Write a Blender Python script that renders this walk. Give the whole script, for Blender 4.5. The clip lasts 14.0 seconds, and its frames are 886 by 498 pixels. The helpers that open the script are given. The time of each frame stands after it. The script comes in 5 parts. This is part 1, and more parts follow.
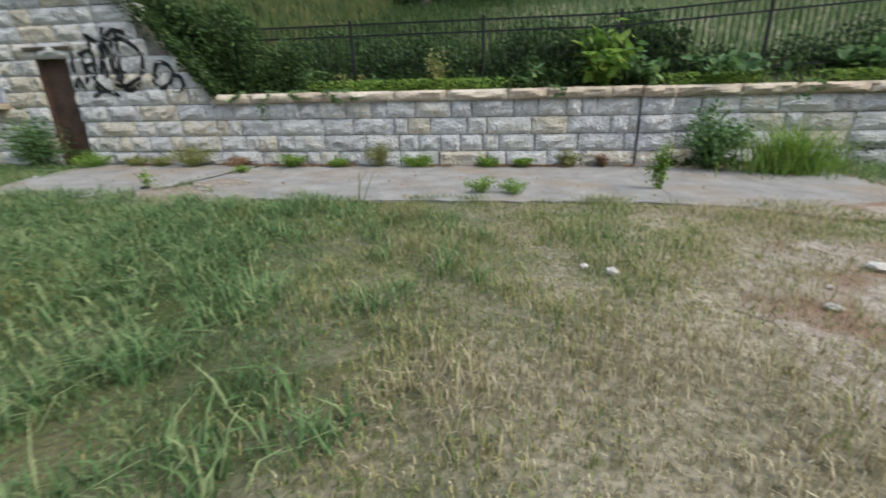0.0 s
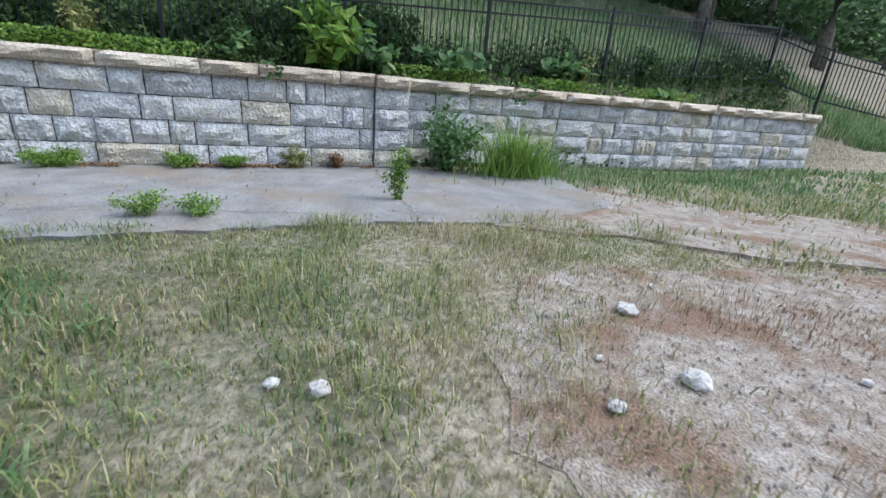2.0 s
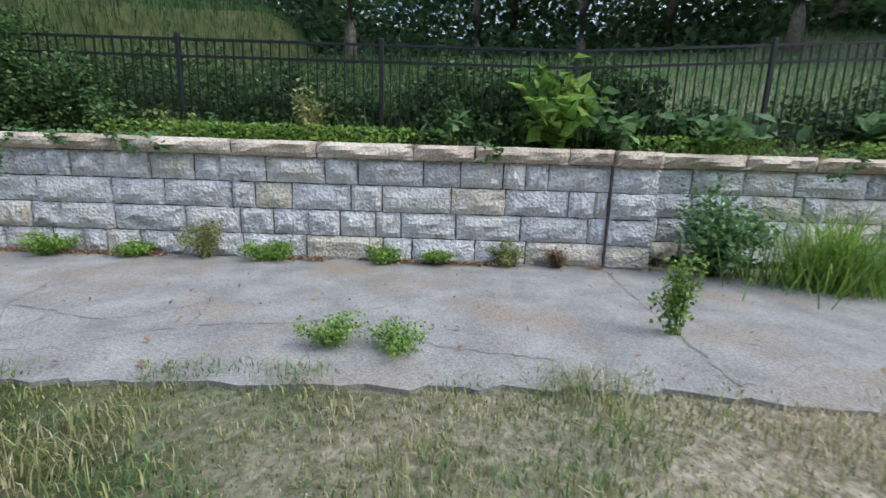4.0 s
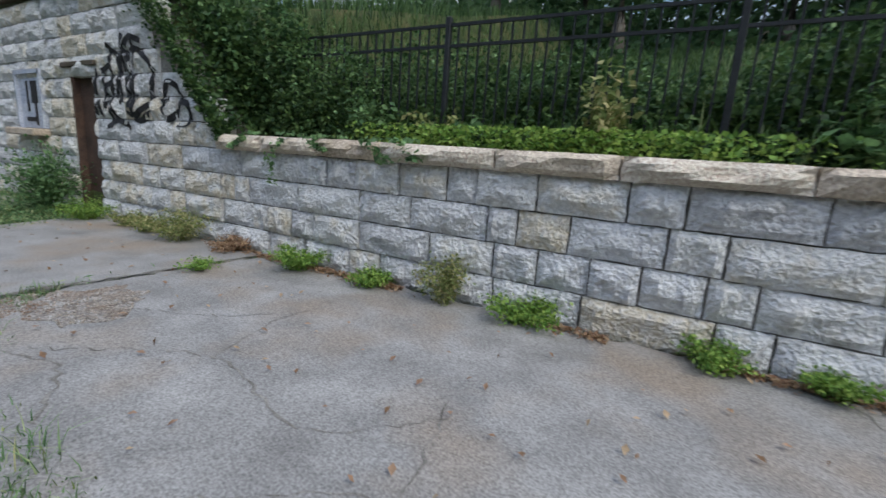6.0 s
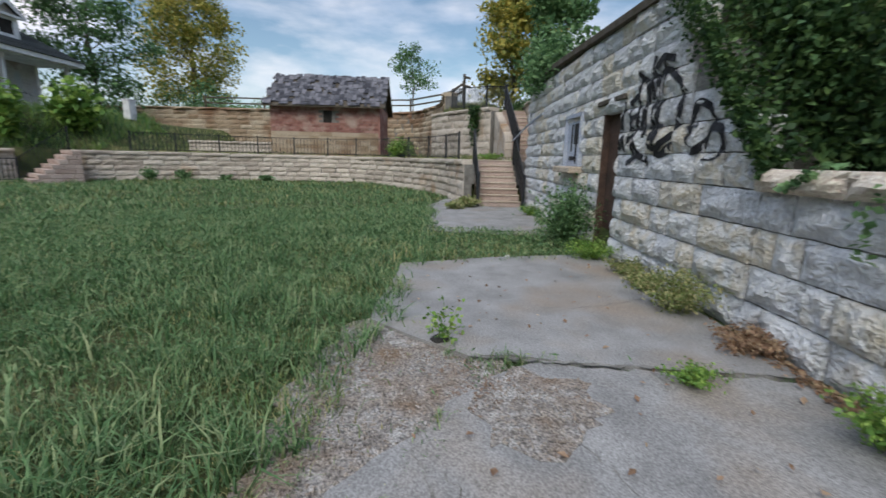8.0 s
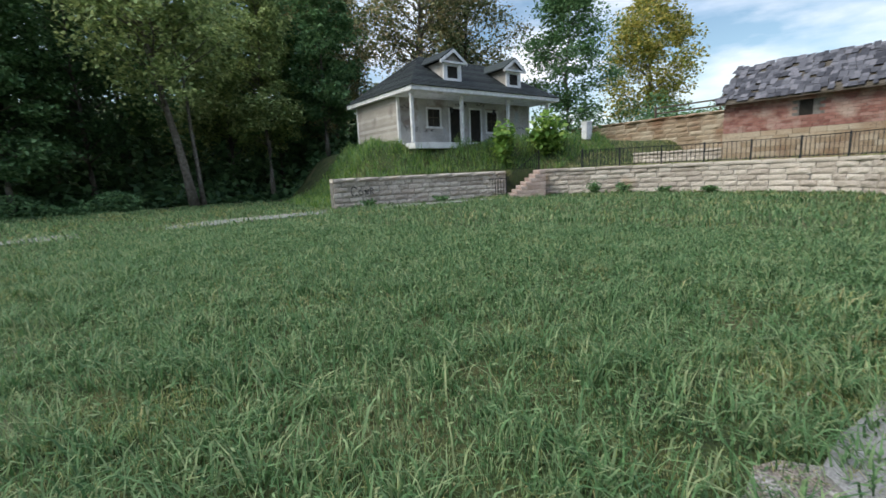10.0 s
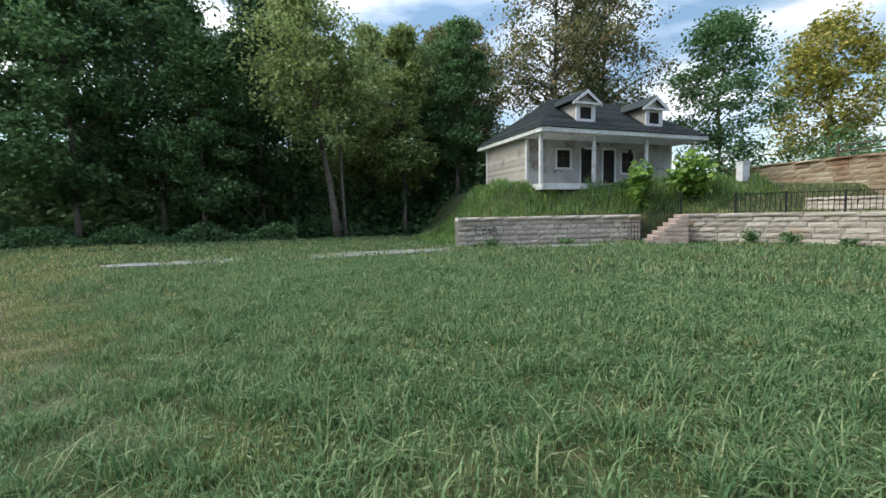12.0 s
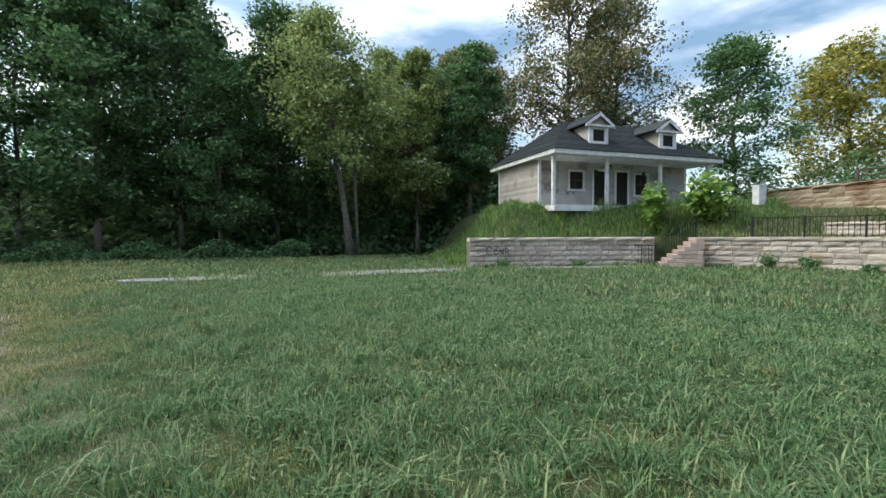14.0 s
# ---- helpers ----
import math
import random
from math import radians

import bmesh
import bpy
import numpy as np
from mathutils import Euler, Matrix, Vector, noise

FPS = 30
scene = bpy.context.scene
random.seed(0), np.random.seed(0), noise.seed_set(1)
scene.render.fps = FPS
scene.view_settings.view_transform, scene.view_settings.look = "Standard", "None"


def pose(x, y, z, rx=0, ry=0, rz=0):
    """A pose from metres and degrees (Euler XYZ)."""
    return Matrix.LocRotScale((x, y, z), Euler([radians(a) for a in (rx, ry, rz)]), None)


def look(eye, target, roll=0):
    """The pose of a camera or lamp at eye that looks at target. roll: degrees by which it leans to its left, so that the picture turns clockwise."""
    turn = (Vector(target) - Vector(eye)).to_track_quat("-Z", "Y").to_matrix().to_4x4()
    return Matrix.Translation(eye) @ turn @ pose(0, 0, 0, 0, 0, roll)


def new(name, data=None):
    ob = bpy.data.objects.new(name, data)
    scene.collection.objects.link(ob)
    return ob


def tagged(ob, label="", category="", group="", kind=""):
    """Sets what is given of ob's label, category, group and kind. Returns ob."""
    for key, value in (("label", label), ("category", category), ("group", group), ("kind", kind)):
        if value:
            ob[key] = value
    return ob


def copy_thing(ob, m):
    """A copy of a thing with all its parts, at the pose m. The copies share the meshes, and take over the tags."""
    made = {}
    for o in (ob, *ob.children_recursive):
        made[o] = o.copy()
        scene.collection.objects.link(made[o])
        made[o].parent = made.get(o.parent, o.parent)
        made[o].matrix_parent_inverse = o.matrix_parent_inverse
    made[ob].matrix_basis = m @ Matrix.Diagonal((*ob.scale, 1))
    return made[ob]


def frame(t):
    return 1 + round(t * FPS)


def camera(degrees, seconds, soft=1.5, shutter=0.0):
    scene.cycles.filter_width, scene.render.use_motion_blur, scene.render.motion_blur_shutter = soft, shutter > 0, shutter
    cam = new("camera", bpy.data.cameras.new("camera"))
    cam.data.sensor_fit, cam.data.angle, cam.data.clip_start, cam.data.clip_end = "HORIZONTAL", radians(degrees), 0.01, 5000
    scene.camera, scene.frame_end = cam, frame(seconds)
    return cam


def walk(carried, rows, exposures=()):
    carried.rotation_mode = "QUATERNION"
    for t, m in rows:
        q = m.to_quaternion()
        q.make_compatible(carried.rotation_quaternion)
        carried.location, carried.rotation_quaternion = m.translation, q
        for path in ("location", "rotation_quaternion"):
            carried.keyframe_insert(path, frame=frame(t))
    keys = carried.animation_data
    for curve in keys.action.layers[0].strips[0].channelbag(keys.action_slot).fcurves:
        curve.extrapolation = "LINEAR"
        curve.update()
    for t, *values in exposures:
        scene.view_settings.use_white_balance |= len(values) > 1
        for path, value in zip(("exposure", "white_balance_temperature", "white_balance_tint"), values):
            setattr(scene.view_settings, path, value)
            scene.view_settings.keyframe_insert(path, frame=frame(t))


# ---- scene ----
cam = camera(90.5, 14.0, shutter=0.2)
METRES, EYE, TILT, LEAN, TURN = 9.45, 1.35, 0.0, 0.0, 8.3
ROWS = [
    (0.0, 0.0, 0.0, 0.0, -0.36, -19.0, 1.04),
    (0.5, 0.0251, 0.0426, -0.0051, -19.04, -24.35, 0.03),
    (1.0, 0.0503, 0.0815, -0.0054, -27.16, -25.92, -0.96),
    (1.5, 0.0798, 0.1153, -0.0029, -26.83, -21.73, -4.26),
    (2.0, 0.0941, 0.1645, -0.0029, -30.35, -19.71, -4.38),
    (2.5, 0.1108, 0.2145, -0.0026, -25.76, -14.95, -3.09),
    (5.0, 0.0628, 0.4647, -0.0038, 6.43, -10.77, -3.09),
    (5.5, 0.0434, 0.5206, -0.0002, 14.55, -10.49, -4.39),
    (6.0, 0.0104, 0.5664, 0.0055, 21.4, -11.94, -3.76),
    (6.5, -0.0257, 0.6102, 0.0139, 38.53, -12.89, -1.83),
    (7.0, -0.0645, 0.6394, 0.014, 51.43, -12.24, -1.62),
    (7.5, -0.1082, 0.6711, 0.0147, 65.29, -11.7, -2.16),
    (8.0, -0.1511, 0.6923, 0.0176, 81.69, -11.68, -1.37),
    (8.5, -0.1918, 0.6885, 0.016, 95.77, -11.21, 0.13),
    (9.0, -0.2289, 0.6924, 0.0183, 111.97, -11.72, 1.29),
    (11.5, -0.3112, 0.6912, 0.0334, 149.99, -6.62, 1.11),
    (12.0, -0.3111, 0.6908, 0.0363, 151.43, -4.54, 0.95),
    (12.5, -0.3119, 0.69, 0.0372, 152.01, -3.15, 0.64),
    (13.0, -0.3125, 0.6898, 0.0375, 152.15, -2.36, 0.22),
    (13.5, -0.3127, 0.6903, 0.0377, 152.47, -1.98, 0.12),
    (14.0, -0.313, 0.6912, 0.0376, 153.02, -1.98, 0.18),
]
walk(cam, [(t, pose(0, 0, EYE, TILT, LEAN, TURN) @ pose(METRES * x, METRES * y, METRES * z, 90 + pitch, roll, yaw)) for t, x, y, z, yaw, pitch, roll in ROWS],
     [(0, .7, 7200, 2), (.5, .8, 7100, 2), (1, .82, 6700, 3), (2, .85, 6200, 3), (2.7, .87, 6250, 3), (5, .55, 6500, 3), (7.5, .25, 6500, 4), (9, .6, 6600, 2), (14, .92, 6700, 1)])

# ---- world and light ----
world = bpy.data.worlds.new("sky")
scene.world = world
world.use_nodes = True
wt = world.node_tree
wt.nodes.clear()
w_out = wt.nodes.new("ShaderNodeOutputWorld")
w_bg = wt.nodes.new("ShaderNodeBackground")
w_sky = wt.nodes.new("ShaderNodeTexSky")
w_sky.sky_type = "NISHITA"
w_sky.sun_disc = False
w_sky.sun_elevation, w_sky.sun_rotation = radians(48), radians(106)
w_co = wt.nodes.new("ShaderNodeTexCoord")
w_map = wt.nodes.new("ShaderNodeMapping")
w_map.inputs["Scale"].default_value = (1.0, 1.0, 3.2)
w_noise = wt.nodes.new("ShaderNodeTexNoise")
w_noise.inputs["Scale"].default_value = 2.6
w_noise.inputs["Detail"].default_value = 7
w_noise.inputs["Roughness"].default_value = 0.55
w_ramp = wt.nodes.new("ShaderNodeValToRGB")
w_ramp.color_ramp.elements[0].position = 0.42
w_ramp.color_ramp.elements[1].position = 0.70
w_tone = wt.nodes.new("ShaderNodeValToRGB")
w_tone.color_ramp.elements[0].position, w_tone.color_ramp.elements[0].color = 0.4, (5.6, 6.2, 8.2, 1)
w_tone.color_ramp.elements[1].position, w_tone.color_ramp.elements[1].color = 0.7, (9.9, 9.2, 9.8, 1)
w_n2 = wt.nodes.new("ShaderNodeTexNoise")
w_n2.inputs["Scale"].default_value = 5.0
w_n2.inputs["Detail"].default_value = 5
w_mix = wt.nodes.new("ShaderNodeMix")
w_mix.data_type = "RGBA"
wt.links.new(w_co.outputs["Generated"], w_map.inputs["Vector"])
wt.links.new(w_map.outputs["Vector"], w_noise.inputs["Vector"])
wt.links.new(w_map.outputs["Vector"], w_n2.inputs["Vector"])
wt.links.new(w_noise.outputs["Fac"], w_ramp.inputs["Fac"])
wt.links.new(w_n2.outputs["Fac"], w_tone.inputs["Fac"])
wt.links.new(w_ramp.outputs["Color"], w_mix.inputs["Factor"])
wt.links.new(w_sky.outputs["Color"], w_mix.inputs[6])
wt.links.new(w_tone.outputs["Color"], w_mix.inputs[7])
w_sep = wt.nodes.new("ShaderNodeSeparateXYZ")
w_high = wt.nodes.new("ShaderNodeMapRange")
w_high.inputs[1].default_value, w_high.inputs[2].default_value = .3, .85
w_high.inputs[3].default_value, w_high.inputs[4].default_value = .85, 1.8
w_mul = wt.nodes.new("ShaderNodeVectorMath")
w_mul.operation = "MULTIPLY"
wt.links.new(w_co.outputs["Generated"], w_sep.inputs[0])
wt.links.new(w_sep.outputs["Z"], w_high.inputs[0])
wt.links.new(w_mix.outputs[2], w_mul.inputs[0])
wt.links.new(w_high.outputs[0], w_mul.inputs[1])
wt.links.new(w_mul.outputs[0], w_bg.inputs["Color"])
w_bg.inputs["Strength"].default_value = 0.12
wt.links.new(w_bg.outputs[0], w_out.inputs["Surface"])

sun_data = bpy.data.lights.new("sun", "SUN")
sun_data.energy, sun_data.angle, sun_data.color = 1.5, radians(30), (1.0, 0.93, 0.84)
sun = new("sun", sun_data)
sun.matrix_world = look((14, -4, 16), (0, 0, 0))


# ---- materials ----
def lin(r, g, b):
    return (r, g, b, 1.0)


def material(name, stops, scale=6.0, rough=0.9, bump=0.3, fine=60.0, by_object=0.0, by_island=0.0, stain=None, stain_scale=0.8,
             stain_at=(0.55, 0.7), metal=0.0, bump_dist=0.02, spec=0.3, grainy=0.35):
    """Noise colour between stops, shifted per object or per island, with a second stain tone and fine relief."""
    m = bpy.data.materials.new(name)
    m.use_nodes = True
    nt = m.node_tree
    bsdf = nt.nodes["Principled BSDF"]
    co = nt.nodes.new("ShaderNodeNewGeometry")
    n1 = nt.nodes.new("ShaderNodeTexNoise")
    n1.inputs["Scale"].default_value, n1.inputs["Detail"].default_value = scale, 6
    nt.links.new(co.outputs["Position"], n1.inputs["Vector"])
    fac = n1.outputs["Fac"]
    if by_object or by_island:
        if by_object:
            info, weight = nt.nodes.new("ShaderNodeObjectInfo").outputs["Random"], by_object
        else:
            info, weight = co.outputs["Random Per Island"], by_island
        mx = nt.nodes.new("ShaderNodeMix")
        mx.inputs[0].default_value = weight
        nt.links.new(fac, mx.inputs[2])
        nt.links.new(info, mx.inputs[3])
        fac = mx.outputs[0]
    ramp = nt.nodes.new("ShaderNodeValToRGB")
    els = ramp.color_ramp.elements
    while len(els) < len(stops):
        els.new(0.5)
    for e, (p, c) in zip(els, stops):
        e.position, e.color = p, lin(*c)
    nt.links.new(fac, ramp.inputs["Fac"])
    col = ramp.outputs["Color"]
    n2 = nt.nodes.new("ShaderNodeTexNoise")
    n2.inputs["Scale"].default_value, n2.inputs["Detail"].default_value = fine, 4
    nt.links.new(co.outputs["Position"], n2.inputs["Vector"])
    if stain:
        n3 = nt.nodes.new("ShaderNodeTexNoise")
        n3.inputs["Scale"].default_value, n3.inputs["Detail"].default_value = stain_scale, 5
        nt.links.new(co.outputs["Position"], n3.inputs["Vector"])
        r3 = nt.nodes.new("ShaderNodeMapRange")
        r3.inputs[1].default_value, r3.inputs[2].default_value = stain_at
        nt.links.new(n3.outputs["Fac"], r3.inputs[0])
        mix = nt.nodes.new("ShaderNodeMix")
        mix.data_type = "RGBA"
        nt.links.new(r3.outputs[0], mix.inputs["Factor"])
        nt.links.new(col, mix.inputs[6])
        mix.inputs[7].default_value = lin(*stain)
        col = mix.outputs[2]
    grain = nt.nodes.new("ShaderNodeMix")
    grain.data_type, grain.blend_type = "RGBA", "OVERLAY"
    grain.inputs[0].default_value = grainy
    sharp = nt.nodes.new("ShaderNodeMapRange")
    sharp.inputs[1].default_value, sharp.inputs[2].default_value = .3, .7
    nt.links.new(n2.outputs["Fac"], sharp.inputs[0])
    nt.links.new(col, grain.inputs[6])
    nt.links.new(sharp.outputs[0], grain.inputs[7])
    nt.links.new(grain.outputs[2], bsdf.inputs["Base Color"])
    bsdf.inputs["Roughness"].default_value = rough
    bsdf.inputs["Metallic"].default_value = metal
    bsdf.inputs["Specular IOR Level"].default_value = spec
    if bump:
        add = nt.nodes.new("ShaderNodeMath")
        nt.links.new(n1.outputs["Fac"], add.inputs[0])
        nt.links.new(n2.outputs["Fac"], add.inputs[1])
        b = nt.nodes.new("ShaderNodeBump")
        b.inputs["Strength"].default_value, b.inputs["Distance"].default_value = bump, bump_dist
        nt.links.new(add.outputs[0], b.inputs["Height"])
        nt.links.new(b.outputs[0], bsdf.inputs["Normal"])
    return m


M_STONE = material("limestone", [(0.2, (.54, .54, .56)), (0.42, (.66, .67, .70)), (0.6, (.70, .70, .70)), (0.72, (.66, .60, .50)), (0.9, (.68, .64, .58))],
                   7, .93, 1.0, 28, by_object=.5, stain=(.42, .39, .35), stain_scale=3.2, stain_at=(.6, .85), bump_dist=.05)
M_CAP = material("tan_capstone", [(0.25, (.45, .37, .295)), (0.5, (.56, .48, .395)), (0.8, (.61, .55, .475))], 5, .93, .7, 40, by_object=.35,
                 stain=(.36, .30, .24), stain_scale=3, stain_at=(.58, .8), bump_dist=.03)
M_TAN = material("tan_stone", [(0.25, (.29, .215, .145)), (0.5, (.40, .31, .22)), (0.8, (.46, .39, .30))], 4, .94, .6, 30, by_object=.5,
                 stain=(.22, .125, .075), stain_scale=.5, stain_at=(.5, .68), bump_dist=.03)
M_TERRACE = material("weathered_stone", [(0.2, (.37, .315, .27)), (0.5, (.51, .445, .385)), (0.8, (.60, .535, .47))], 4, .94, .6, 30, by_object=.5,
                     stain=(.40, .27, .17), stain_scale=.6, stain_at=(.56, .72), bump_dist=.03)
M_MORTAR = material("mortar", [(0.3, (.12, .11, .10)), (0.7, (.25, .24, .225))], 6, .97, .5, 70)
M_CONCRETE = material("worn_concrete", [(0.25, (.175, .17, .168)), (0.5, (.24, .235, .232)), (0.75, (.31, .303, .30))], 2.2, .95, .5, 75,
                      stain=(.245, .205, .17), stain_scale=.8, stain_at=(.5, .68), bump_dist=.008, grainy=.38)
M_AGGREGATE = material("exposed_aggregate", [(0.3, (.19, .165, .145)), (0.5, (.29, .265, .245)), (0.7, (.40, .385, .37))], 9, .97, 1.0, 60,
                       stain=(.21, .15, .105), stain_scale=1.9, stain_at=(.5, .66), bump_dist=.03, grainy=.7)
M_GROUND = material("soil_and_thatch", [(0.3, (.03, .045, .015)), (0.5, (.05, .07, .022)), (0.68, (.09, .09, .035))], 2.0, .97, .9, 30,
                    stain=(.12, .11, .05), stain_scale=.5, stain_at=(.56, .7), bump_dist=.05)
M_GRAVEL = material("sandy_gravel", [(0.3, (.24, .195, .16)), (0.5, (.35, .305, .265)), (0.72, (.46, .415, .375))], 11, .97, .8, 70, grainy=.45,
                    stain=(.24, .16, .115), stain_scale=1.6, stain_at=(.5, .64), bump_dist=.03)
# dry thatch shows through east of the lawn
gt = M_GROUND.node_tree
g_geo = gt.nodes.new("ShaderNodeNewGeometry")
g_wob = gt.nodes.new("ShaderNodeTexNoise")
g_wob.inputs["Scale"].default_value, g_wob.inputs["Detail"].default_value = .9, 6
g_sep = gt.nodes.new("ShaderNodeSeparateXYZ")
g_off = gt.nodes.new("ShaderNodeMath")
g_off.operation = "MULTIPLY_ADD"
g_off.inputs[1].default_value = 7.0
g_rx, g_ry = gt.nodes.new("ShaderNodeMapRange"), gt.nodes.new("ShaderNodeMapRange")
for nd, lo, hi in ((g_rx, 1.2, 5.2), (g_ry, -2.5, 1.0)):
    nd.inputs[1].default_value, nd.inputs[2].default_value = lo, hi
g_amt = gt.nodes.new("ShaderNodeMath")
g_amt.operation = "MULTIPLY"
g_tone = gt.nodes.new("ShaderNodeValToRGB")
for e, p, c in zip(g_tone.color_ramp.elements, (.35, .65), ((.17, .15, .10), (.40, .355, .28))):
    e.position, e.color = p, lin(*c)
g_fine = gt.nodes.new("ShaderNodeTexNoise")
g_fine.inputs["Scale"].default_value, g_fine.inputs["Detail"].default_value = 14, 6
g_mix = gt.nodes.new("ShaderNodeMix")
g_mix.data_type = "RGBA"
for s in (g_wob.inputs["Vector"], g_sep.inputs[0], g_fine.inputs["Vector"]):
    gt.links.new(g_geo.outputs["Position"], s)
gt.links.new(g_wob.outputs["Fac"], g_off.inputs[0])
gt.links.new(g_sep.outputs["X"], g_off.inputs[2])
gt.links.new(g_off.outputs[0], g_rx.inputs[0])
gt.links.new(g_sep.outputs["Y"], g_ry.inputs[0])
gt.links.new(g_rx.outputs[0], g_amt.inputs[0])
gt.links.new(g_ry.outputs[0], g_amt.inputs[1])
gt.links.new(g_amt.outputs[0], g_mix.inputs["Factor"])
g_base = gt.nodes["Principled BSDF"].inputs["Base Color"]
gt.links.new(g_base.links[0].from_socket, g_mix.inputs[6])
gt.links.new(g_fine.outputs["Fac"], g_tone.inputs["Fac"])
gt.links.new(g_tone.outputs["Color"], g_mix.inputs[7])
gt.links.new(g_mix.outputs[2], g_base)
M_BLACK = material("black_painted_metal", [(0.3, (.012, .014, .018)), (0.7, (.022, .025, .03))], 8, .45, .1, 60, metal=.2, spec=.5)
M_RUST = material("rusty_door", [(0.3, (.05, .035, .03)), (0.6, (.10, .06, .045)), (0.8, (.13, .10, .09))], 4, .8, .3, 50)
M_SPRAY = material("black_spray_paint", [(0.4, (.015, .015, .018)), (0.7, (.03, .03, .035))], 12, .7, 0, 50)
M_STEP = material("tan_step_stone", [(0.3, (.36, .29, .23)), (0.6, (.47, .40, .33))], 4, .93, .4, 50, by_object=.4)
M_WHITE = material("weathered_white_paint", [(0.3, (.56, .56, .57)), (0.6, (.74, .74, .75))], 3, .7, .15, 40, stain=(.42, .40, .38), stain_scale=1.1,
                   stain_at=(.6, .75))
M_SIDING = material("grey_board_siding", [(0.3, (.33, .30, .27)), (0.6, (.46, .42, .38)), (0.8, (.52, .50, .48))], 1.6, .85, .3, 40, by_object=.4,
                    stain=(.24, .21, .19), stain_scale=.8, stain_at=(.58, .72))
M_PORCHWALL = material("pale_blue_grey_boards", [(0.3, (.36, .345, .33)), (0.6, (.46, .45, .445)), (0.8, (.38, .44, .50))], 1.2, .85, .3, 40,
                       stain=(.26, .22, .20), stain_scale=.9, stain_at=(.57, .68))
M_SHINGLE = material("dark_asphalt_shingle", [(0.3, (.016, .021, .024)), (0.6, (.027, .034, .037)), (0.8, (.04, .05, .05))], 3, .9, .5, 60, by_object=.6)
M_SHAKE = material("weathered_grey_shake", [(0.2, (.045, .045, .055)), (0.5, (.095, .095, .11)), (0.8, (.17, .165, .185))], 3, .95, .5, 40, by_object=.75)
M_BRICK = material("old_red_brick", [(0.25, (.19, .085, .07)), (0.5, (.30, .15, .125)), (0.8, (.40, .25, .22))], 3, .93, .5, 40, by_object=.4,
                   stain=(.44, .33, .28), stain_scale=1.3, stain_at=(.5, .68))
M_BRICKSTEP = material("pink_brick", [(0.25, (.36, .27, .235)), (0.7, (.50, .40, .36))], 4, .93, .5, 40, by_object=.6)
M_WOOD = material("dark_weathered_wood", [(0.3, (.06, .05, .03)), (0.7, (.12, .10, .085))], 4, .9, .4, 40)
M_BARK = material("grey_bark", [(0.3, (.09, .075, .06)), (0.6, (.18, .16, .135)), (0.8, (.26, .24, .21))], 5, .95, .9, 30, bump_dist=.04)
# near-black colour stands for the unlit rooms behind doors and windows
M_DARK = material("dark_interior", [(0.4, (.02, .018, .016)), (0.7, (.035, .03, .027))], 3, .95, 0, 30)
M_POSTER = material("faded_blue_paint", [(0.4, (.36, .40, .50)), (0.7, (.52, .55, .62))], 3, .8, .2, 40)
M_ROCK = material("pale_rock", [(0.3, (.42, .40, .38)), (0.7, (.60, .58, .56))], 7, .93, .6, 50)
M_CHAR = material("charred_ash", [(0.3, (.015, .015, .014)), (0.7, (.05, .048, .045))], 14, .97, .8, 60)


def leafy(name, stops, rough=.6, through_light=.35, island=.8):
    m = material(name, stops, .9, rough, 0, 20, by_island=island, spec=.25)
    nt = m.node_tree
    bsdf, outn = nt.nodes["Principled BSDF"], nt.nodes["Material Output"]
    tr = nt.nodes.new("ShaderNodeBsdfTranslucent")
    mx = nt.nodes.new("ShaderNodeMixShader")
    mx.inputs[0].default_value = through_light
    nt.links.new(bsdf.inputs["Base Color"].links[0].from_socket, tr.inputs["Color"])
    nt.links.new(bsdf.outputs[0], mx.inputs[1])
    nt.links.new(tr.outputs[0], mx.inputs[2])
    nt.links.new(mx.outputs[0], outn.inputs["Surface"])
    return m


L_GRASS = leafy("green_grass", [(0.2, (.06, .13, .05)), (0.4, (.115, .215, .085)), (0.6, (.19, .29, .135)), (0.82, (.33, .37, .19))], island=.6)
L_DRY = leafy("dry_grass", [(0.2, (.27, .235, .14)), (0.5, (.45, .39, .26)), (0.8, (.58, .52, .38))])
L_OLIVE = leafy("olive_grass", [(0.2, (0.144, 0.198, 0.063)), (0.5, (0.252, 0.288, 0.108)), (0.8, (0.432, 0.396, 0.198))])
L_RED = leafy("russet_dead_weeds", [(0.2, (0.196, 0.119, 0.070)), (0.5, (0.336, 0.210, 0.140)), (0.8, (0.420, 0.308, 0.196))])
L_WEED = leafy("bright_weed", [(0.2, (0.102, 0.204, 0.043)), (0.5, (0.187, 0.323, 0.068)), (0.8, (0.306, 0.425, 0.102))])
L_DARK = leafy("dark_forest_leaf", [(0.2, (.05, .10, .045)), (0.5, (.09, .17, .075)), (0.8, (.14, .24, .10))])
L_MID = leafy("mid_green_leaf", [(0.2, (.075, .15, .065)), (0.5, (.13, .24, .10)), (0.8, (.20, .32, .14))])
L_YELLOW = leafy("yellow_green_leaf", [(0.2, (.15, .21, .08)), (0.5, (.28, .36, .14)), (0.8, (.42, .47, .19))])
L_GOLD = leafy("golden_leaf", [(0.2, (.16, .20, .05)), (0.5, (.34, .33, .08)), (0.8, (.52, .42, .10))])
L_BROWN = leafy("brownish_leaf", [(0.2, (.11, .14, .065)), (0.5, (.21, .24, .115)), (0.8, (.38, .30, .15))])
# dark ivy green; also paints tree shade into the western bank grass
L_IVY_AND_SHADE = leafy("ivy_leaf", [(0.2, (0.028, 0.063, 0.025)), (0.5, (0.056, 0.112, 0.039)), (0.8, (0.105, 0.175, 0.056))])


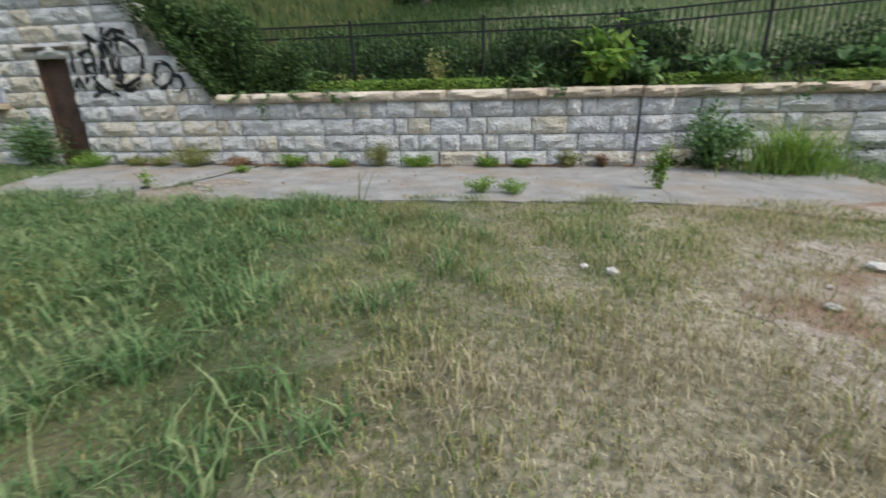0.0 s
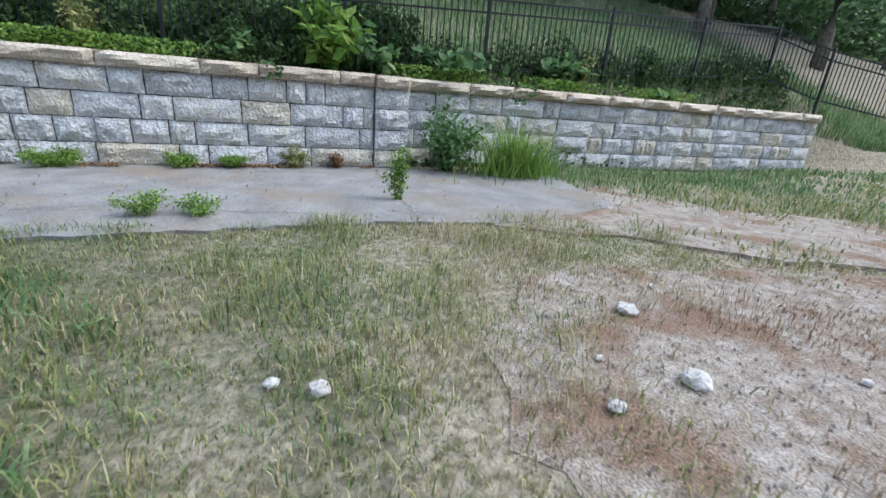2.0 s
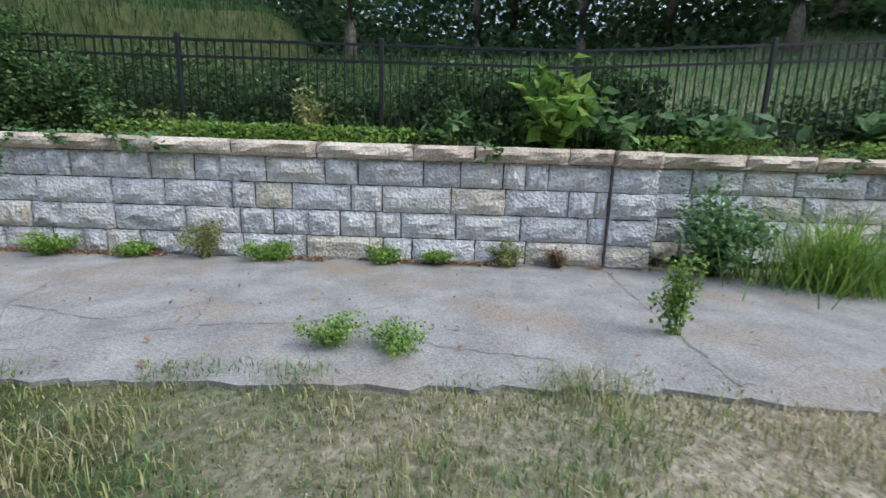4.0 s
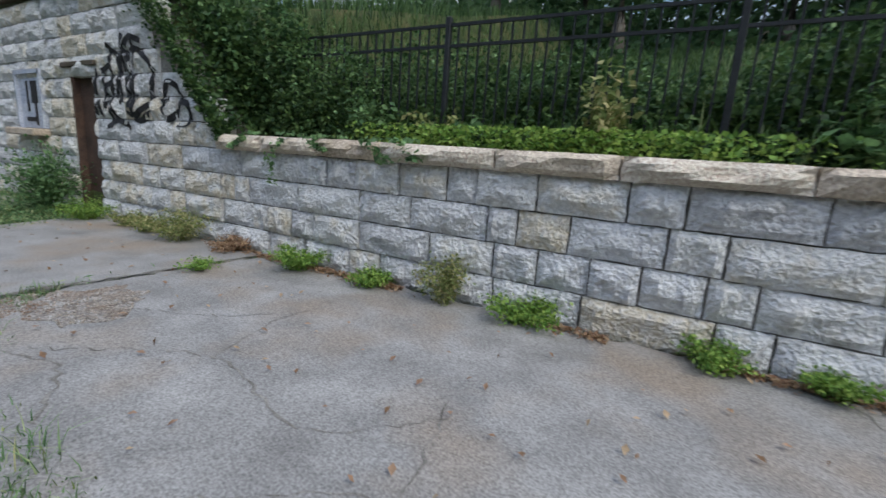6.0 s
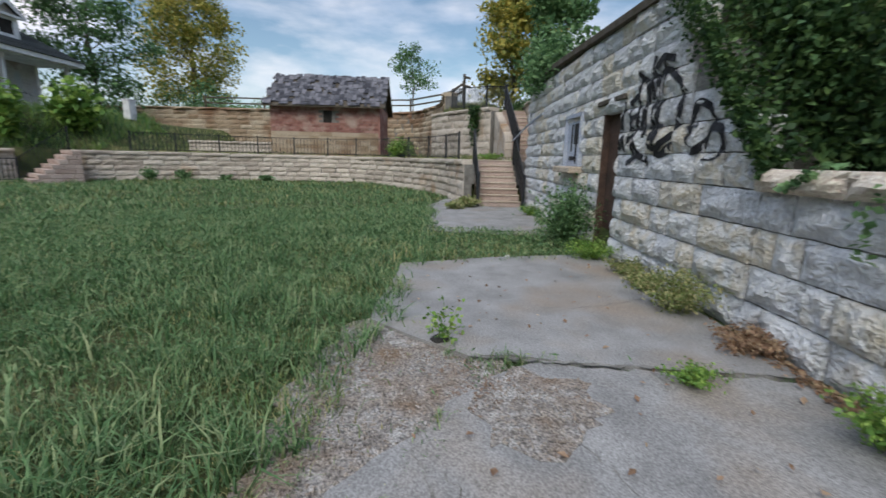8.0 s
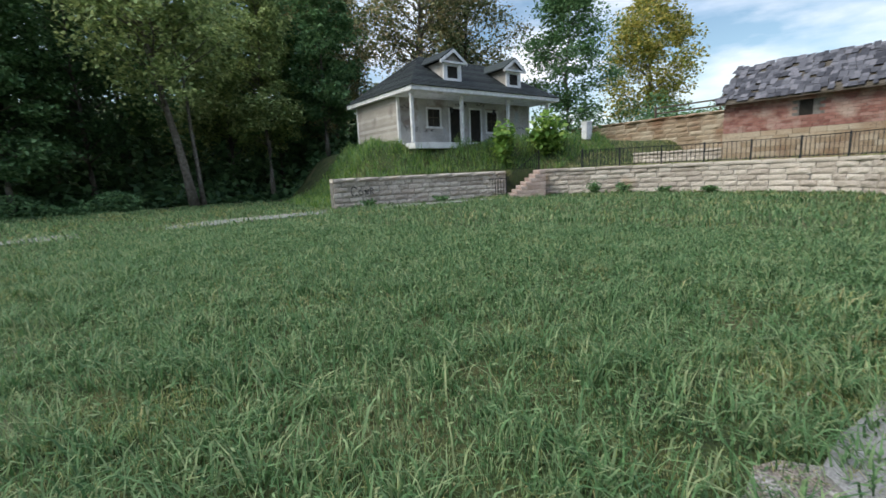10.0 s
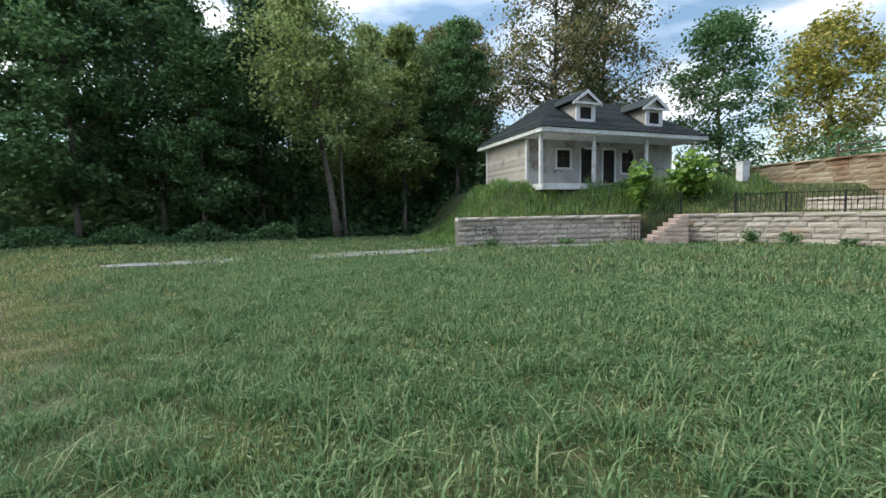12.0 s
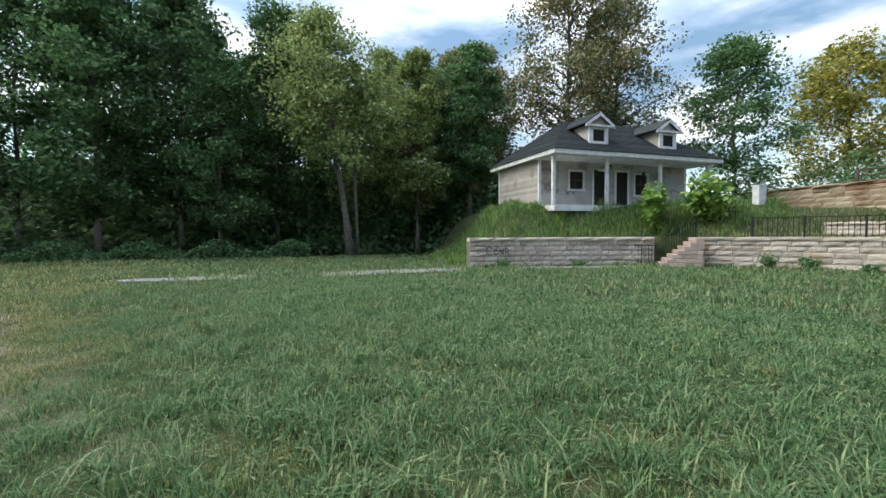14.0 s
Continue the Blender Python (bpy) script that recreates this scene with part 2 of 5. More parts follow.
# ---- building helpers ----
def part(name, bm, mat, parent=None, label="", smooth=False):
    me = bpy.data.meshes.new(name)
    bm.to_mesh(me)
    bm.free()
    if smooth:
        me.shade_smooth()
    me.materials.append(mat)
    ob = new(name, me)
    if parent:
        ob.parent = parent
    if label:
        ob["label"] = label
    return ob


def raw(name, verts, faces, mat, parent=None):
    me = bpy.data.meshes.new(name)
    me.from_pydata(verts, [], faces)
    me.materials.append(mat)
    ob = new(name, me)
    if parent:
        ob.parent = parent
    return ob


def thing(name, label, category, at=(0, 0, 0), rz=0, group=""):
    e = new(name)
    e.matrix_world = pose(*at, 0, 0, rz)
    return tagged(e, label, category, group)


def box(bm, x0, x1, y0, y1, z0, z1, bevel=0.0):
    r = bmesh.ops.create_cube(bm, size=1, matrix=Matrix.Translation(((x0 + x1) / 2, (y0 + y1) / 2, (z0 + z1) / 2)) @ Matrix.Diagonal((x1 - x0, y1 - y0, z1 - z0, 1)))
    if bevel:
        es = list({e for v in r["verts"] for e in v.link_edges})
        bmesh.ops.bevel(bm, geom=es, offset=bevel, segments=1, affect="EDGES")
    return bm


def boxed(x0, x1, y0, y1, z0, z1, bevel=0.0):
    return box(bmesh.new(), x0, x1, y0, y1, z0, z1, bevel)


def bar(bm, a, b, w, sides=4):
    """A straight bar from a to b, w thick."""
    a, b = Vector(a), Vector(b)
    d = b - a
    m = Matrix.Translation((a + b) / 2) @ d.to_track_quat("Z", "Y").to_matrix().to_4x4() @ pose(0, 0, 0, 0, 0, 45 if sides == 4 else 0)
    bmesh.ops.create_cone(bm, cap_ends=True, segments=sides, radius1=w * .7071 if sides == 4 else w / 2, radius2=w * .7071 if sides == 4 else w / 2, depth=d.length, matrix=m)
    return bm


def tube(bm, pts, radii, sides=6):
    """A tapered tube through pts."""
    rings = []
    for i, p in enumerate(pts):
        d = Vector(pts[min(i + 1, len(pts) - 1)]) - Vector(pts[max(i - 1, 0)])
        q = d.to_track_quat("Z", "Y")
        rings.append([bm.verts.new(Vector(p) + q @ Vector((radii[i] * math.cos(2 * math.pi * k / sides), radii[i] * math.sin(2 * math.pi * k / sides), 0))) for k in range(sides)])
    for r0, r1 in zip(rings, rings[1:]):
        for k in range(sides):
            bm.faces.new((r0[k], r0[(k + 1) % sides], r1[(k + 1) % sides], r1[k]))
    bm.faces.new(rings[0][::-1])
    bm.faces.new(rings[-1])


def prism(pts, z0, z1):
    """An upright prism over a plan polygon."""
    bm = bmesh.new()
    lo = [bm.verts.new((x, y, z0)) for x, y in pts]
    hi = [bm.verts.new((x, y, z1)) for x, y in pts]
    n = len(pts)
    for i in range(n):
        bm.faces.new((lo[i], lo[(i + 1) % n], hi[(i + 1) % n], hi[i]))
    bm.faces.new(hi)
    bm.faces.new(lo[::-1])
    bmesh.ops.recalc_face_normals(bm, faces=bm.faces)
    return bm


def ragged(pts, step=.35, amount=.07, seed=0):
    """The plan polygon with its sides broken up unevenly."""
    rng = random.Random(seed)
    res = []
    for (x0, y0), (x1, y1) in zip(pts, pts[1:] + pts[:1]):
        L = math.hypot(x1 - x0, y1 - y0)
        k = max(1, int(L / step))
        for i in range(k):
            s = i / k
            res.append((x0 + (x1 - x0) * s + rng.uniform(-amount, amount), y0 + (y1 - y0) * s + rng.uniform(-amount, amount)))
    return res


def spline(ctrl, step):
    """Even points of a Catmull-Rom curve through ctrl."""
    c = [np.array(p, float) for p in ctrl]
    c = [2 * c[0] - c[1]] + c + [2 * c[-1] - c[-2]]
    res = []
    for i in range(1, len(c) - 2):
        for s in np.linspace(0, 1, 24, endpoint=False):
            p0, p1, p2, p3 = c[i - 1:i + 3]
            res.append(.5 * (2 * p1 + (p2 - p0) * s + (2 * p0 - 5 * p1 + 4 * p2 - p3) * s ** 2 + (3 * p1 - p0 - 3 * p2 + p3) * s ** 3))
    res.append(c[-2])
    res = np.array(res)
    d = np.r_[0, np.cumsum(np.linalg.norm(np.diff(res, axis=0), axis=1))]
    n = max(2, int(round(d[-1] / step)) + 1)
    u = np.linspace(0, d[-1], n)
    return [tuple(np.array([np.interp(v, d, res[:, k]) for k in range(res.shape[1])])) for v in u]


def in_poly(x, y, pts):
    res = np.zeros(np.shape(x), bool)
    for (x0, y0), (x1, y1) in zip(pts, pts[1:] + pts[:1]):
        c = ((y0 > y) != (y1 > y)) & (x < (x1 - x0) * (y - y0) / ((y1 - y0) or 1e-9) + x0)
        res ^= c
    return res


def line_dist(x, y, pts):
    d = np.full(np.shape(x), 1e9)
    for (x0, y0), (x1, y1) in zip(pts, pts[1:]):
        dx, dy = x1 - x0, y1 - y0
        s = np.clip(((x - x0) * dx + (y - y0) * dy) / (dx * dx + dy * dy), 0, 1)
        d = np.minimum(d, np.hypot(x - x0 - s * dx, y - y0 - s * dy))
    return d


def ramp01(v, a, b):
    s = np.clip((v - a) / (b - a), 0, 1)
    return s * s * (3 - 2 * s)


# ---- plan ----
ARC = spline([(-12.3, -14.7), (-17, -13.8), (-22.6, -12.1), (-26.2, -7.9), (-28.0, -3.6), (-28.2, -0.2), (-26.5, 2.6), (-22, 5.6), (-17.0, 6.95)], .5)
STEP_AT = min(range(len(ARC)), key=lambda i: math.hypot(ARC[i][0] + 22.9, ARC[i][1] + 11.9))
TERRACE = ARC + [(-16.5, 9.0), (-400, 9.0), (-400, -400), (-26, -400), (-12.3, -18)]
UPPER = spline([(-40.5, -22), (-40.5, -9), (-41, -4), (-40.4, 2.9), (-36, 5.4), (-32, 6.3), (-28.6, 6.3)], .6)
GREY = spline([(-27.4, 5.6), (-25.2, 6.9), (-23.2, 8.4)], .5)
HILL = UPPER + GREY + [(-23.2, 9.3), (-400, 9.3), (-400, -22)]
SLAB_A = ragged([(-4.55, 6.2), (-4.2, 5.85), (-3.7, 5.75), (-1.9, 5.75), (1.7, 5.85), (3.4, 5.6), (5.2, 6.2), (5.6, 8.4), (2.4, 8.95), (-5.2, 8.95), (-5.4, 6.95), (-4.95, 6.45)], .13, .045, 1)
SLAB_B = ragged([(-5.5, 6.45), (-5.22, 8.9), (-9.4, 8.95), (-8.9, 7.0), (-8.4, 5.7), (-6.2, 5.6)], .4, .04, 2)
SLAB_C = ragged([(-11.4, 5.9), (-11.1, 8.4), (-13.5, 8.95), (-16.4, 8.95), (-16.4, 7.5), (-19.2, 6.5), (-16.0, 5.8)], .4, .06, 3)
PATH_BARE = ragged([(3.0, 5.7), (4.6, 4.7), (6.2, 3.6), (9, 2.6), (13, 1.8), (13, 3.6), (9, 4.6), (6.8, 5.9), (6.0, 7.6), (5.0, 7.8)], .4, .12, 4)
BARE = ragged([(1.7, 3.4), (1.5, 2.2), (2.0, 1.0), (2.3, .6), (4.5, .4), (11, .4), (12, 1.2), (7, 3.2), (4.6, 4.1), (3.0, 4.4), (2.3, 4.1)], .2, .1, 5)
RUBBLE = ragged([(-3.5, 5.5), (-3.7, 5.9), (-4.2, 6.3), (-4.9, 6.8), (-5.45, 6.8), (-6.3, 6.1), (-6.2, 5.5), (-5.2, 5.35), (-4.2, 5.3)], .16, .09, 6)
CRUMBLED = ragged([(-5.3, 6.75), (-5.15, 7.25), (-4.75, 7.3), (-4.3, 6.9), (-4.45, 6.55), (-4.9, 6.45)], .1, .06, 8)
ROAD = ragged([(2, -12.4), (-4, -12.0), (-12, -12.7), (-21.6, -11.3), (-22, -12.2), (-12.2, -14.5), (-4, -13.9), (2.5, -13.4)], .6, .15, 7)


def height(x, y):
    """Ground height over the plan."""
    x, y = np.asarray(x, float), np.asarray(y, float)
    d = line_dist(x, y, ARC)
    inside = in_poly(x, y, TERRACE)
    side = ramp01(-12.2 - x - .16 * (-14.7 - y), 0, 4.0)
    near_house = ramp01(-9.5 - y, 0, 3)
    lift = 1.42 * np.where(d < .8, ramp01(d, .12, .55), 1) + 1.9 * ramp01(d, .4, 3.2) * near_house
    lift = np.where(inside, lift * np.where(y < -14.4, side, 1), 0)
    # upper ground west of the terrace
    dh = line_dist(x, y, UPPER + GREY)
    up = in_poly(x, y, HILL)
    lift = np.where(up, np.maximum(lift, 1.42 + (2.35 + .9 * ramp01(-25 - x, 0, 6)) * ramp01(dh, .12, .5) + .05 * np.minimum(dh, 40)), lift)
    lift = np.where((x > -19.1) & (x < -16.2) & (y > 7.15), np.minimum(lift, 0), lift)
    lift = np.where((x > -23.3) & (x < -18.7) & (y > 7.15), np.minimum(lift, np.where(x < -19.0, 1.42, 0)), lift)
    # bank north of the long wall
    base = 1.42 + 2.0 * np.clip((-6.4 - x) / 1.5, 0, 1) + .5 * np.clip((-9 - x) / 10, 0, 1)
    yw = np.where((x > 2.6), .35, 0)
    base = base + .055 * np.clip(x - 2, 0, 12)
    bank = base * ramp01(y - yw, 9.1, 9.6) + .27 * np.clip(y - 9.7, 0, 17)
    bank = bank * np.clip((18.5 - x) / 4.2, 0, 1) + (x > 14.3) * .42 * np.clip(y - 8.3, 0, 20) * np.clip((x - 14.3) / 4.2, 0, 1)
    bank = np.where(y > 9.0 + yw, bank, 0)
    far = 13 * ramp01(-46 - y, 0, 28) * ramp01(60 + x, 0, 20) + 8 * ramp01(y - 34, 0, 22)
    stair = np.where(x > -18.9, 0, 1.2 + .53 * np.clip(-19.8 - x, 0, 4))
    bank = np.where((x < -16.9) & (x > -23.9) & (y < 10.2), np.minimum(bank, stair), bank)
    bank = bank + far
    return np.maximum(lift, bank) + .05 * np.sin(x * .7 + 1) * np.sin(y * .6) * ramp01(np.hypot(x + 3, y - 7), 3, 14)


# ---- ground ----
def axis(a, b, fine, lo, hi):
    v = list(np.arange(a, b + 1e-6, fine))
    s = fine
    while v[-1] < hi:
        s *= 1.12
        v.append(v[-1] + s)
    s = fine
    while v[0] > lo:
        s *= 1.12
        v.insert(0, v[0] - s)
    return np.array(v)


gx, gy = axis(-30, 17, .25, -1500, 1500), axis(-18, 12, .25, -1500, 1500)
GX, GY = np.meshgrid(gx, gy)
GZ = height(GX, GY)
nx, ny = len(gx), len(gy)
idx = np.arange(nx * ny).reshape(ny, nx)
quads = np.stack([idx[:-1, :-1], idx[:-1, 1:], idx[1:, 1:], idx[1:, :-1]], -1).reshape(-1, 4)
ground = raw("ground", np.stack([GX, GY, GZ], -1).reshape(-1, 3).tolist(), quads.tolist(), M_GROUND)
ground.data.shade_smooth()
tagged(ground, "rough grassy earth with thatch and bare spots", "ground", kind="structure")

for nm, poly, z, mt, lab in (("pavement_1", SLAB_A, .035, M_CONCRETE, "cracked grey concrete slab along the stone wall"),
                             ("pavement_2", SLAB_B, .055, M_CONCRETE, "smooth grey concrete slab before the doorway"),
                             ("pavement_3", SLAB_C, .045, M_CONCRETE, "grey concrete slab at the foot of the stairs"),
                             ("path_bare", PATH_BARE, .03, M_GRAVEL, "worn pale dirt and gravel path"),
                             ("bare_patch", BARE, .016, M_GRAVEL, "bare sandy gravel patch in the grass"),
                             ("crumbled_patch", CRUMBLED, .039, M_AGGREGATE, "crumbled brownish patch in the concrete"),
                             ("rubble_edge", RUBBLE, .024, M_AGGREGATE, "crumbled concrete and gravel at the slab's edge"),
                             ("road_strip", ROAD, .03, M_CONCRETE, "narrow pale concrete strip before the terrace wall")):
    ob = part(nm, prism(poly, -.15, z), mt)
    tagged(ob, lab, "ground", kind="structure")


# ---- stone walls ----
def stone_meshes(prefix, mat, count=8, nxs=7, nzs=5, rough=.2, arris=.04):
    """Rock-faced blocks of unit size: length x, height z, front at y = 0 with a broken face standing proud."""
    res = []
    for k in range(count):
        rng = random.Random(k * 7 + len(prefix))
        off = Vector((rng.uniform(0, 50), rng.uniform(0, 50), rng.uniform(0, 50)))
        verts, faces = [], []
        for j in range(nzs + 1):
            for i in range(nxs + 1):
                u, v = i / nxs, j / nzs
                edge = min(min(u, 1 - u) * 3.0, min(v, 1 - v) * 2.2, 1)
                n = noise.noise(Vector((u * 2.6, v * 1.7, 0)) + off) * 1.0 + .6 * noise.noise(Vector((u * 6.5, v * 4.5, 3)) + off)
                jit = 0 if edge > 0 else 1
                uu = u + (rng.uniform(-.012, .012) if 0 < u < 1 else rng.uniform(-.01, .006) * (1 if u else -1))
                vv = v + (rng.uniform(-.02, .02) if 0 < v < 1 else rng.uniform(-.02, .01) * (1 if v else -1))
                verts.append((uu - .5, -(edge ** .6) * rough * (1 + 1.3 * n) + jit * rng.uniform(0, arris), vv - .5))
        for j in range(nzs):
            for i in range(nxs):
                a = j * (nxs + 1) + i
                faces.append((a, a + 1, a + nxs + 2, a + nxs + 1))
        rim = list(range(nxs + 1)) + [j * (nxs + 1) + nxs for j in range(1, nzs + 1)] + [nzs * (nxs + 1) + i for i in range(nxs - 1, -1, -1)] + [j * (nxs + 1) for j in range(nzs - 1, 0, -1)]
        b0 = len(verts)
        for r in rim:
            x, y, z = verts[r]
            verts.append((x, 1.0, z))
        m = len(rim)
        for q in range(m):
            faces.append((rim[q], b0 + q, b0 + (q + 1) % m, rim[(q + 1) % m]))
        me = bpy.data.meshes.new(prefix)
        me.from_pydata(verts, [], faces)
        me.materials.append(mat)
        res.append(me)
    return res


S_GREY = stone_meshes("stone", M_STONE)
S_CAP = stone_meshes("capstone", M_CAP, 6, 10, 4, .095, .04)
S_TAN = stone_meshes("tan_block", M_TAN, 6, 4, 3)
S_TERR = stone_meshes("terrace_stone", M_TERRACE, 6, 5, 3, .13)
S_TERRCAP = stone_meshes("terrace_capstone", M_TERRACE, 4, 5, 3, .05, .03)


def stone_wall(name, label, pts, z0, z1, courses, lengths, meshes, cap=None, cap_h=.2, cap_over=.07, cap_len=(.7, 1.3), thick=.55, proud=.09, seed=0,
               holes=(), top=None):
    """A wall along pts whose face looks to the right of the way walked. top(s): height of the top at s metres along, where it slopes.
    holes: (s0, s1, z0, z1) openings."""
    rng = random.Random(seed)
    P = np.array(pts, float)
    S = np.r_[0, np.cumsum(np.linalg.norm(np.diff(P, axis=0), axis=1))]
    total = S[-1]

    def at(s):
        x, y = np.interp(s, S, P[:, 0]), np.interp(s, S, P[:, 1])
        a, b = max(0, s - .15), min(total, s + .15)
        t = Vector((np.interp(b, S, P[:, 0]) - np.interp(a, S, P[:, 0]), np.interp(b, S, P[:, 1]) - np.interp(a, S, P[:, 1]), 0)).normalized()
        return Vector((x, y, 0)), t, Vector((t.y, -t.x, 0))

    cap_z = z1 - (cap_h if cap else 0)
    lift = top or (lambda s: cap_z)
    # core of the wall, set back behind the stone faces, in runs that leave the openings free
    bm = bmesh.new()
    cuts = sorted({0.0, total, *S.tolist(), *np.arange(0, total, .5).tolist(), *[h for q in holes for h in q[:2]]})
    for a, b in zip(cuts, cuts[1:]):
        if b - a < 1e-4:
            continue
        mid = (a + b) / 2
        spans = [(z0 - .3, None)]
        for h in holes:
            if h[0] - 1e-6 <= mid <= h[1] + 1e-6:
                spans = [(z0 - .3, h[2]), (h[3], None)]
        (pa, ta, na), (pb, tb, nb) = at(a), at(b)
        for lo, hi in spans:
            ha, hb = (lift(a), lift(b)) if hi is None else (hi, hi)
            if hi is None and ha - hb > .12:
                ha, hb = ha - .42, hb - .42
            if min(ha, hb) <= lo:
                continue
            vs = [bm.verts.new(p - n * d + Vector((0, 0, z))) for d in (.035, thick) for p, n, z in ((pa, na, lo), (pb, nb, lo), (pb, nb, hb), (pa, na, ha))]
            for f in ((0, 1, 2, 3), (5, 4, 7, 6), (4, 0, 3, 7), (1, 5, 6, 2), (3, 2, 6, 7), (4, 5, 1, 0)):
                bm.faces.new([vs[i] for i in f])
    wall = part(name, bm, M_MORTAR)
    tagged(wall, label, "stone wall", kind="structure")

    def put(me, s, z, L, h, over=0.0, tilt=0.0):
        p, t, n = at(s)
        ob = new(me.name.split(".")[0], me)
        m = Matrix((t, -n, Vector((0, 0, 1)))).transposed().to_4x4()
        m.translation = p + n * (over + (rng.uniform(-.02, .02) if not over else 0)) + Vector((0, 0, z))
        ob.matrix_world = m @ Matrix.Rotation(tilt, 4, "Y") @ Matrix.Diagonal((L, .24 if not over else thick + over, h, 1))
        ob.parent = wall

    course = (cap_z - z0) / courses if not top else courses
    n_course = courses if not top else int(math.ceil((max(lift(s) for s in np.linspace(0, total, 60)) - z0) / course))
    for c in range(n_course):
        zc = z0 + (c + .5) * course
        s = -rng.uniform(0, .25)
        while s < total - .02:
            L = rng.choice(lengths) * rng.uniform(.9, 1.12)
            a, b = max(s, 0), min(s + L, total)
            if total - b < .16:
                b = total
            s = b
            segs = [(a, b)]
            for h0, h1, hz0, hz1 in holes:
                if hz0 < zc < hz1:
                    segs = [r for q in segs for r in ((q[0], min(q[1], h0)), (max(q[0], h1), q[1])) if r[1] - r[0] > .05]
            for a2, b2 in segs:
                if zc + course * .45 > min(lift(a2), lift(b2), lift((a2 + b2) / 2)) + .16 or b2 - a2 < .05:
                    continue
                put(rng.choice(meshes), (a2 + b2) / 2, zc, b2 - a2 - .017, course - .011, 0.0, rng.uniform(-.006, .006))
    if cap:
        s = 0
        while s < total - .02:
            L = rng.uniform(*cap_len)
            b = min(s + L, total)
            if total - b < .35:
                b = total
            mid = (s + b) / 2
            if top:
                slope = math.atan2(lift(b) - lift(s), b - s)
                put(rng.choice(cap), mid, lift(mid) + cap_h / 2, (b - s) / math.cos(slope) - .01, cap_h, cap_over, -slope)
            else:
                put(rng.choice(cap), mid, cap_z + cap_h / 2 + rng.uniform(-.006, .006), b - s - .012, cap_h, cap_over, rng.uniform(-.006, .006))
            s = b
    return wall


LONG = [.3, .38, .5, .62, .74, .88]
stone_wall("wall_north_low", "low retaining wall of pale rock-faced limestone with tan capstones", [(-6.15, 9.0), (2.45, 9.0)], 0, 1.5, 4, LONG, S_GREY, S_CAP, .19, seed=1)
stone_wall("wall_north_pier", "square stone pier with a tan capstone", [(2.45, 8.93), (3.02, 8.93)], 0, 1.5, 4, [.6], S_GREY, S_CAP, .19, cap_len=(.57, .6), seed=4, thick=.62)
stone_wall("wall_north_right", "low rock-faced limestone wall set back beside the pier", [(3.02, 9.35), (6.1, 9.3), (14.3, 9.05)], 0, 1.5, 4, LONG, S_GREY, S_CAP, .19, seed=2, thick=.85)


def tall_top(s):
    x = -17.0 + s
    return float(np.interp(x, [-17.0, -7.75, -7.7, -6.0], [3.84, 3.5, 3.5, 1.45]))


stone_wall("wall_north_tall", "tall rock-faced limestone retaining wall with doorway and sloping end", [(-17.0, 9.0), (-6.15, 9.0)], 0, 3.5, .3275, [.35, .45, .55, .7, .85], S_GREY,
           seed=3, holes=((6.85, 7.6, 0, 2.45), (4.7, 5.8, 1.42, 2.45)), top=tall_top, thick=.7)
stone_wall("terrace_wall_south", "low stone terrace wall below the cottage with black graffiti", ARC[:STEP_AT - 1], 0, 1.5, 5, [.38, .48, .6, .8], S_TERR, S_TERRCAP, .19, seed=5, thick=.7, cap_len=(.9, 1.5))
stone_wall("terrace_wall_curved", "curved low stone terrace wall round the lawn", ARC[STEP_AT + 2:], 0, 1.5, 5, [.6, .75, .9, 1.1], S_TERR, S_TERRCAP, .17, seed=6, thick=.3, cap_len=(1.2, 2.0))
stone_wall("wall_upper_tan", "high tan stone retaining wall stained with rust", UPPER, 1.3, 5.2, 10, [.8, 1.0, 1.3], S_TAN, S_TAN, .22, seed=7, thick=.7, cap_len=(1.2, 2.0))
stone_wall("wall_upper_grey", "upper grey rock-faced stone wall beside the stairs", GREY, 1.3, 3.85, 7, [.5, .7, .9], S_TERR, S_TERRCAP, .15, seed=8, thick=.6)
stone_wall("wall_stair_side", "stone side wall beside the upper stairs", [(-24.0, 10.0), (-17.0, 10.0)], 0, 4.05, 11, [.5, .7, .9], S_TERR, S_TERRCAP, .14, seed=9, thick=.6)


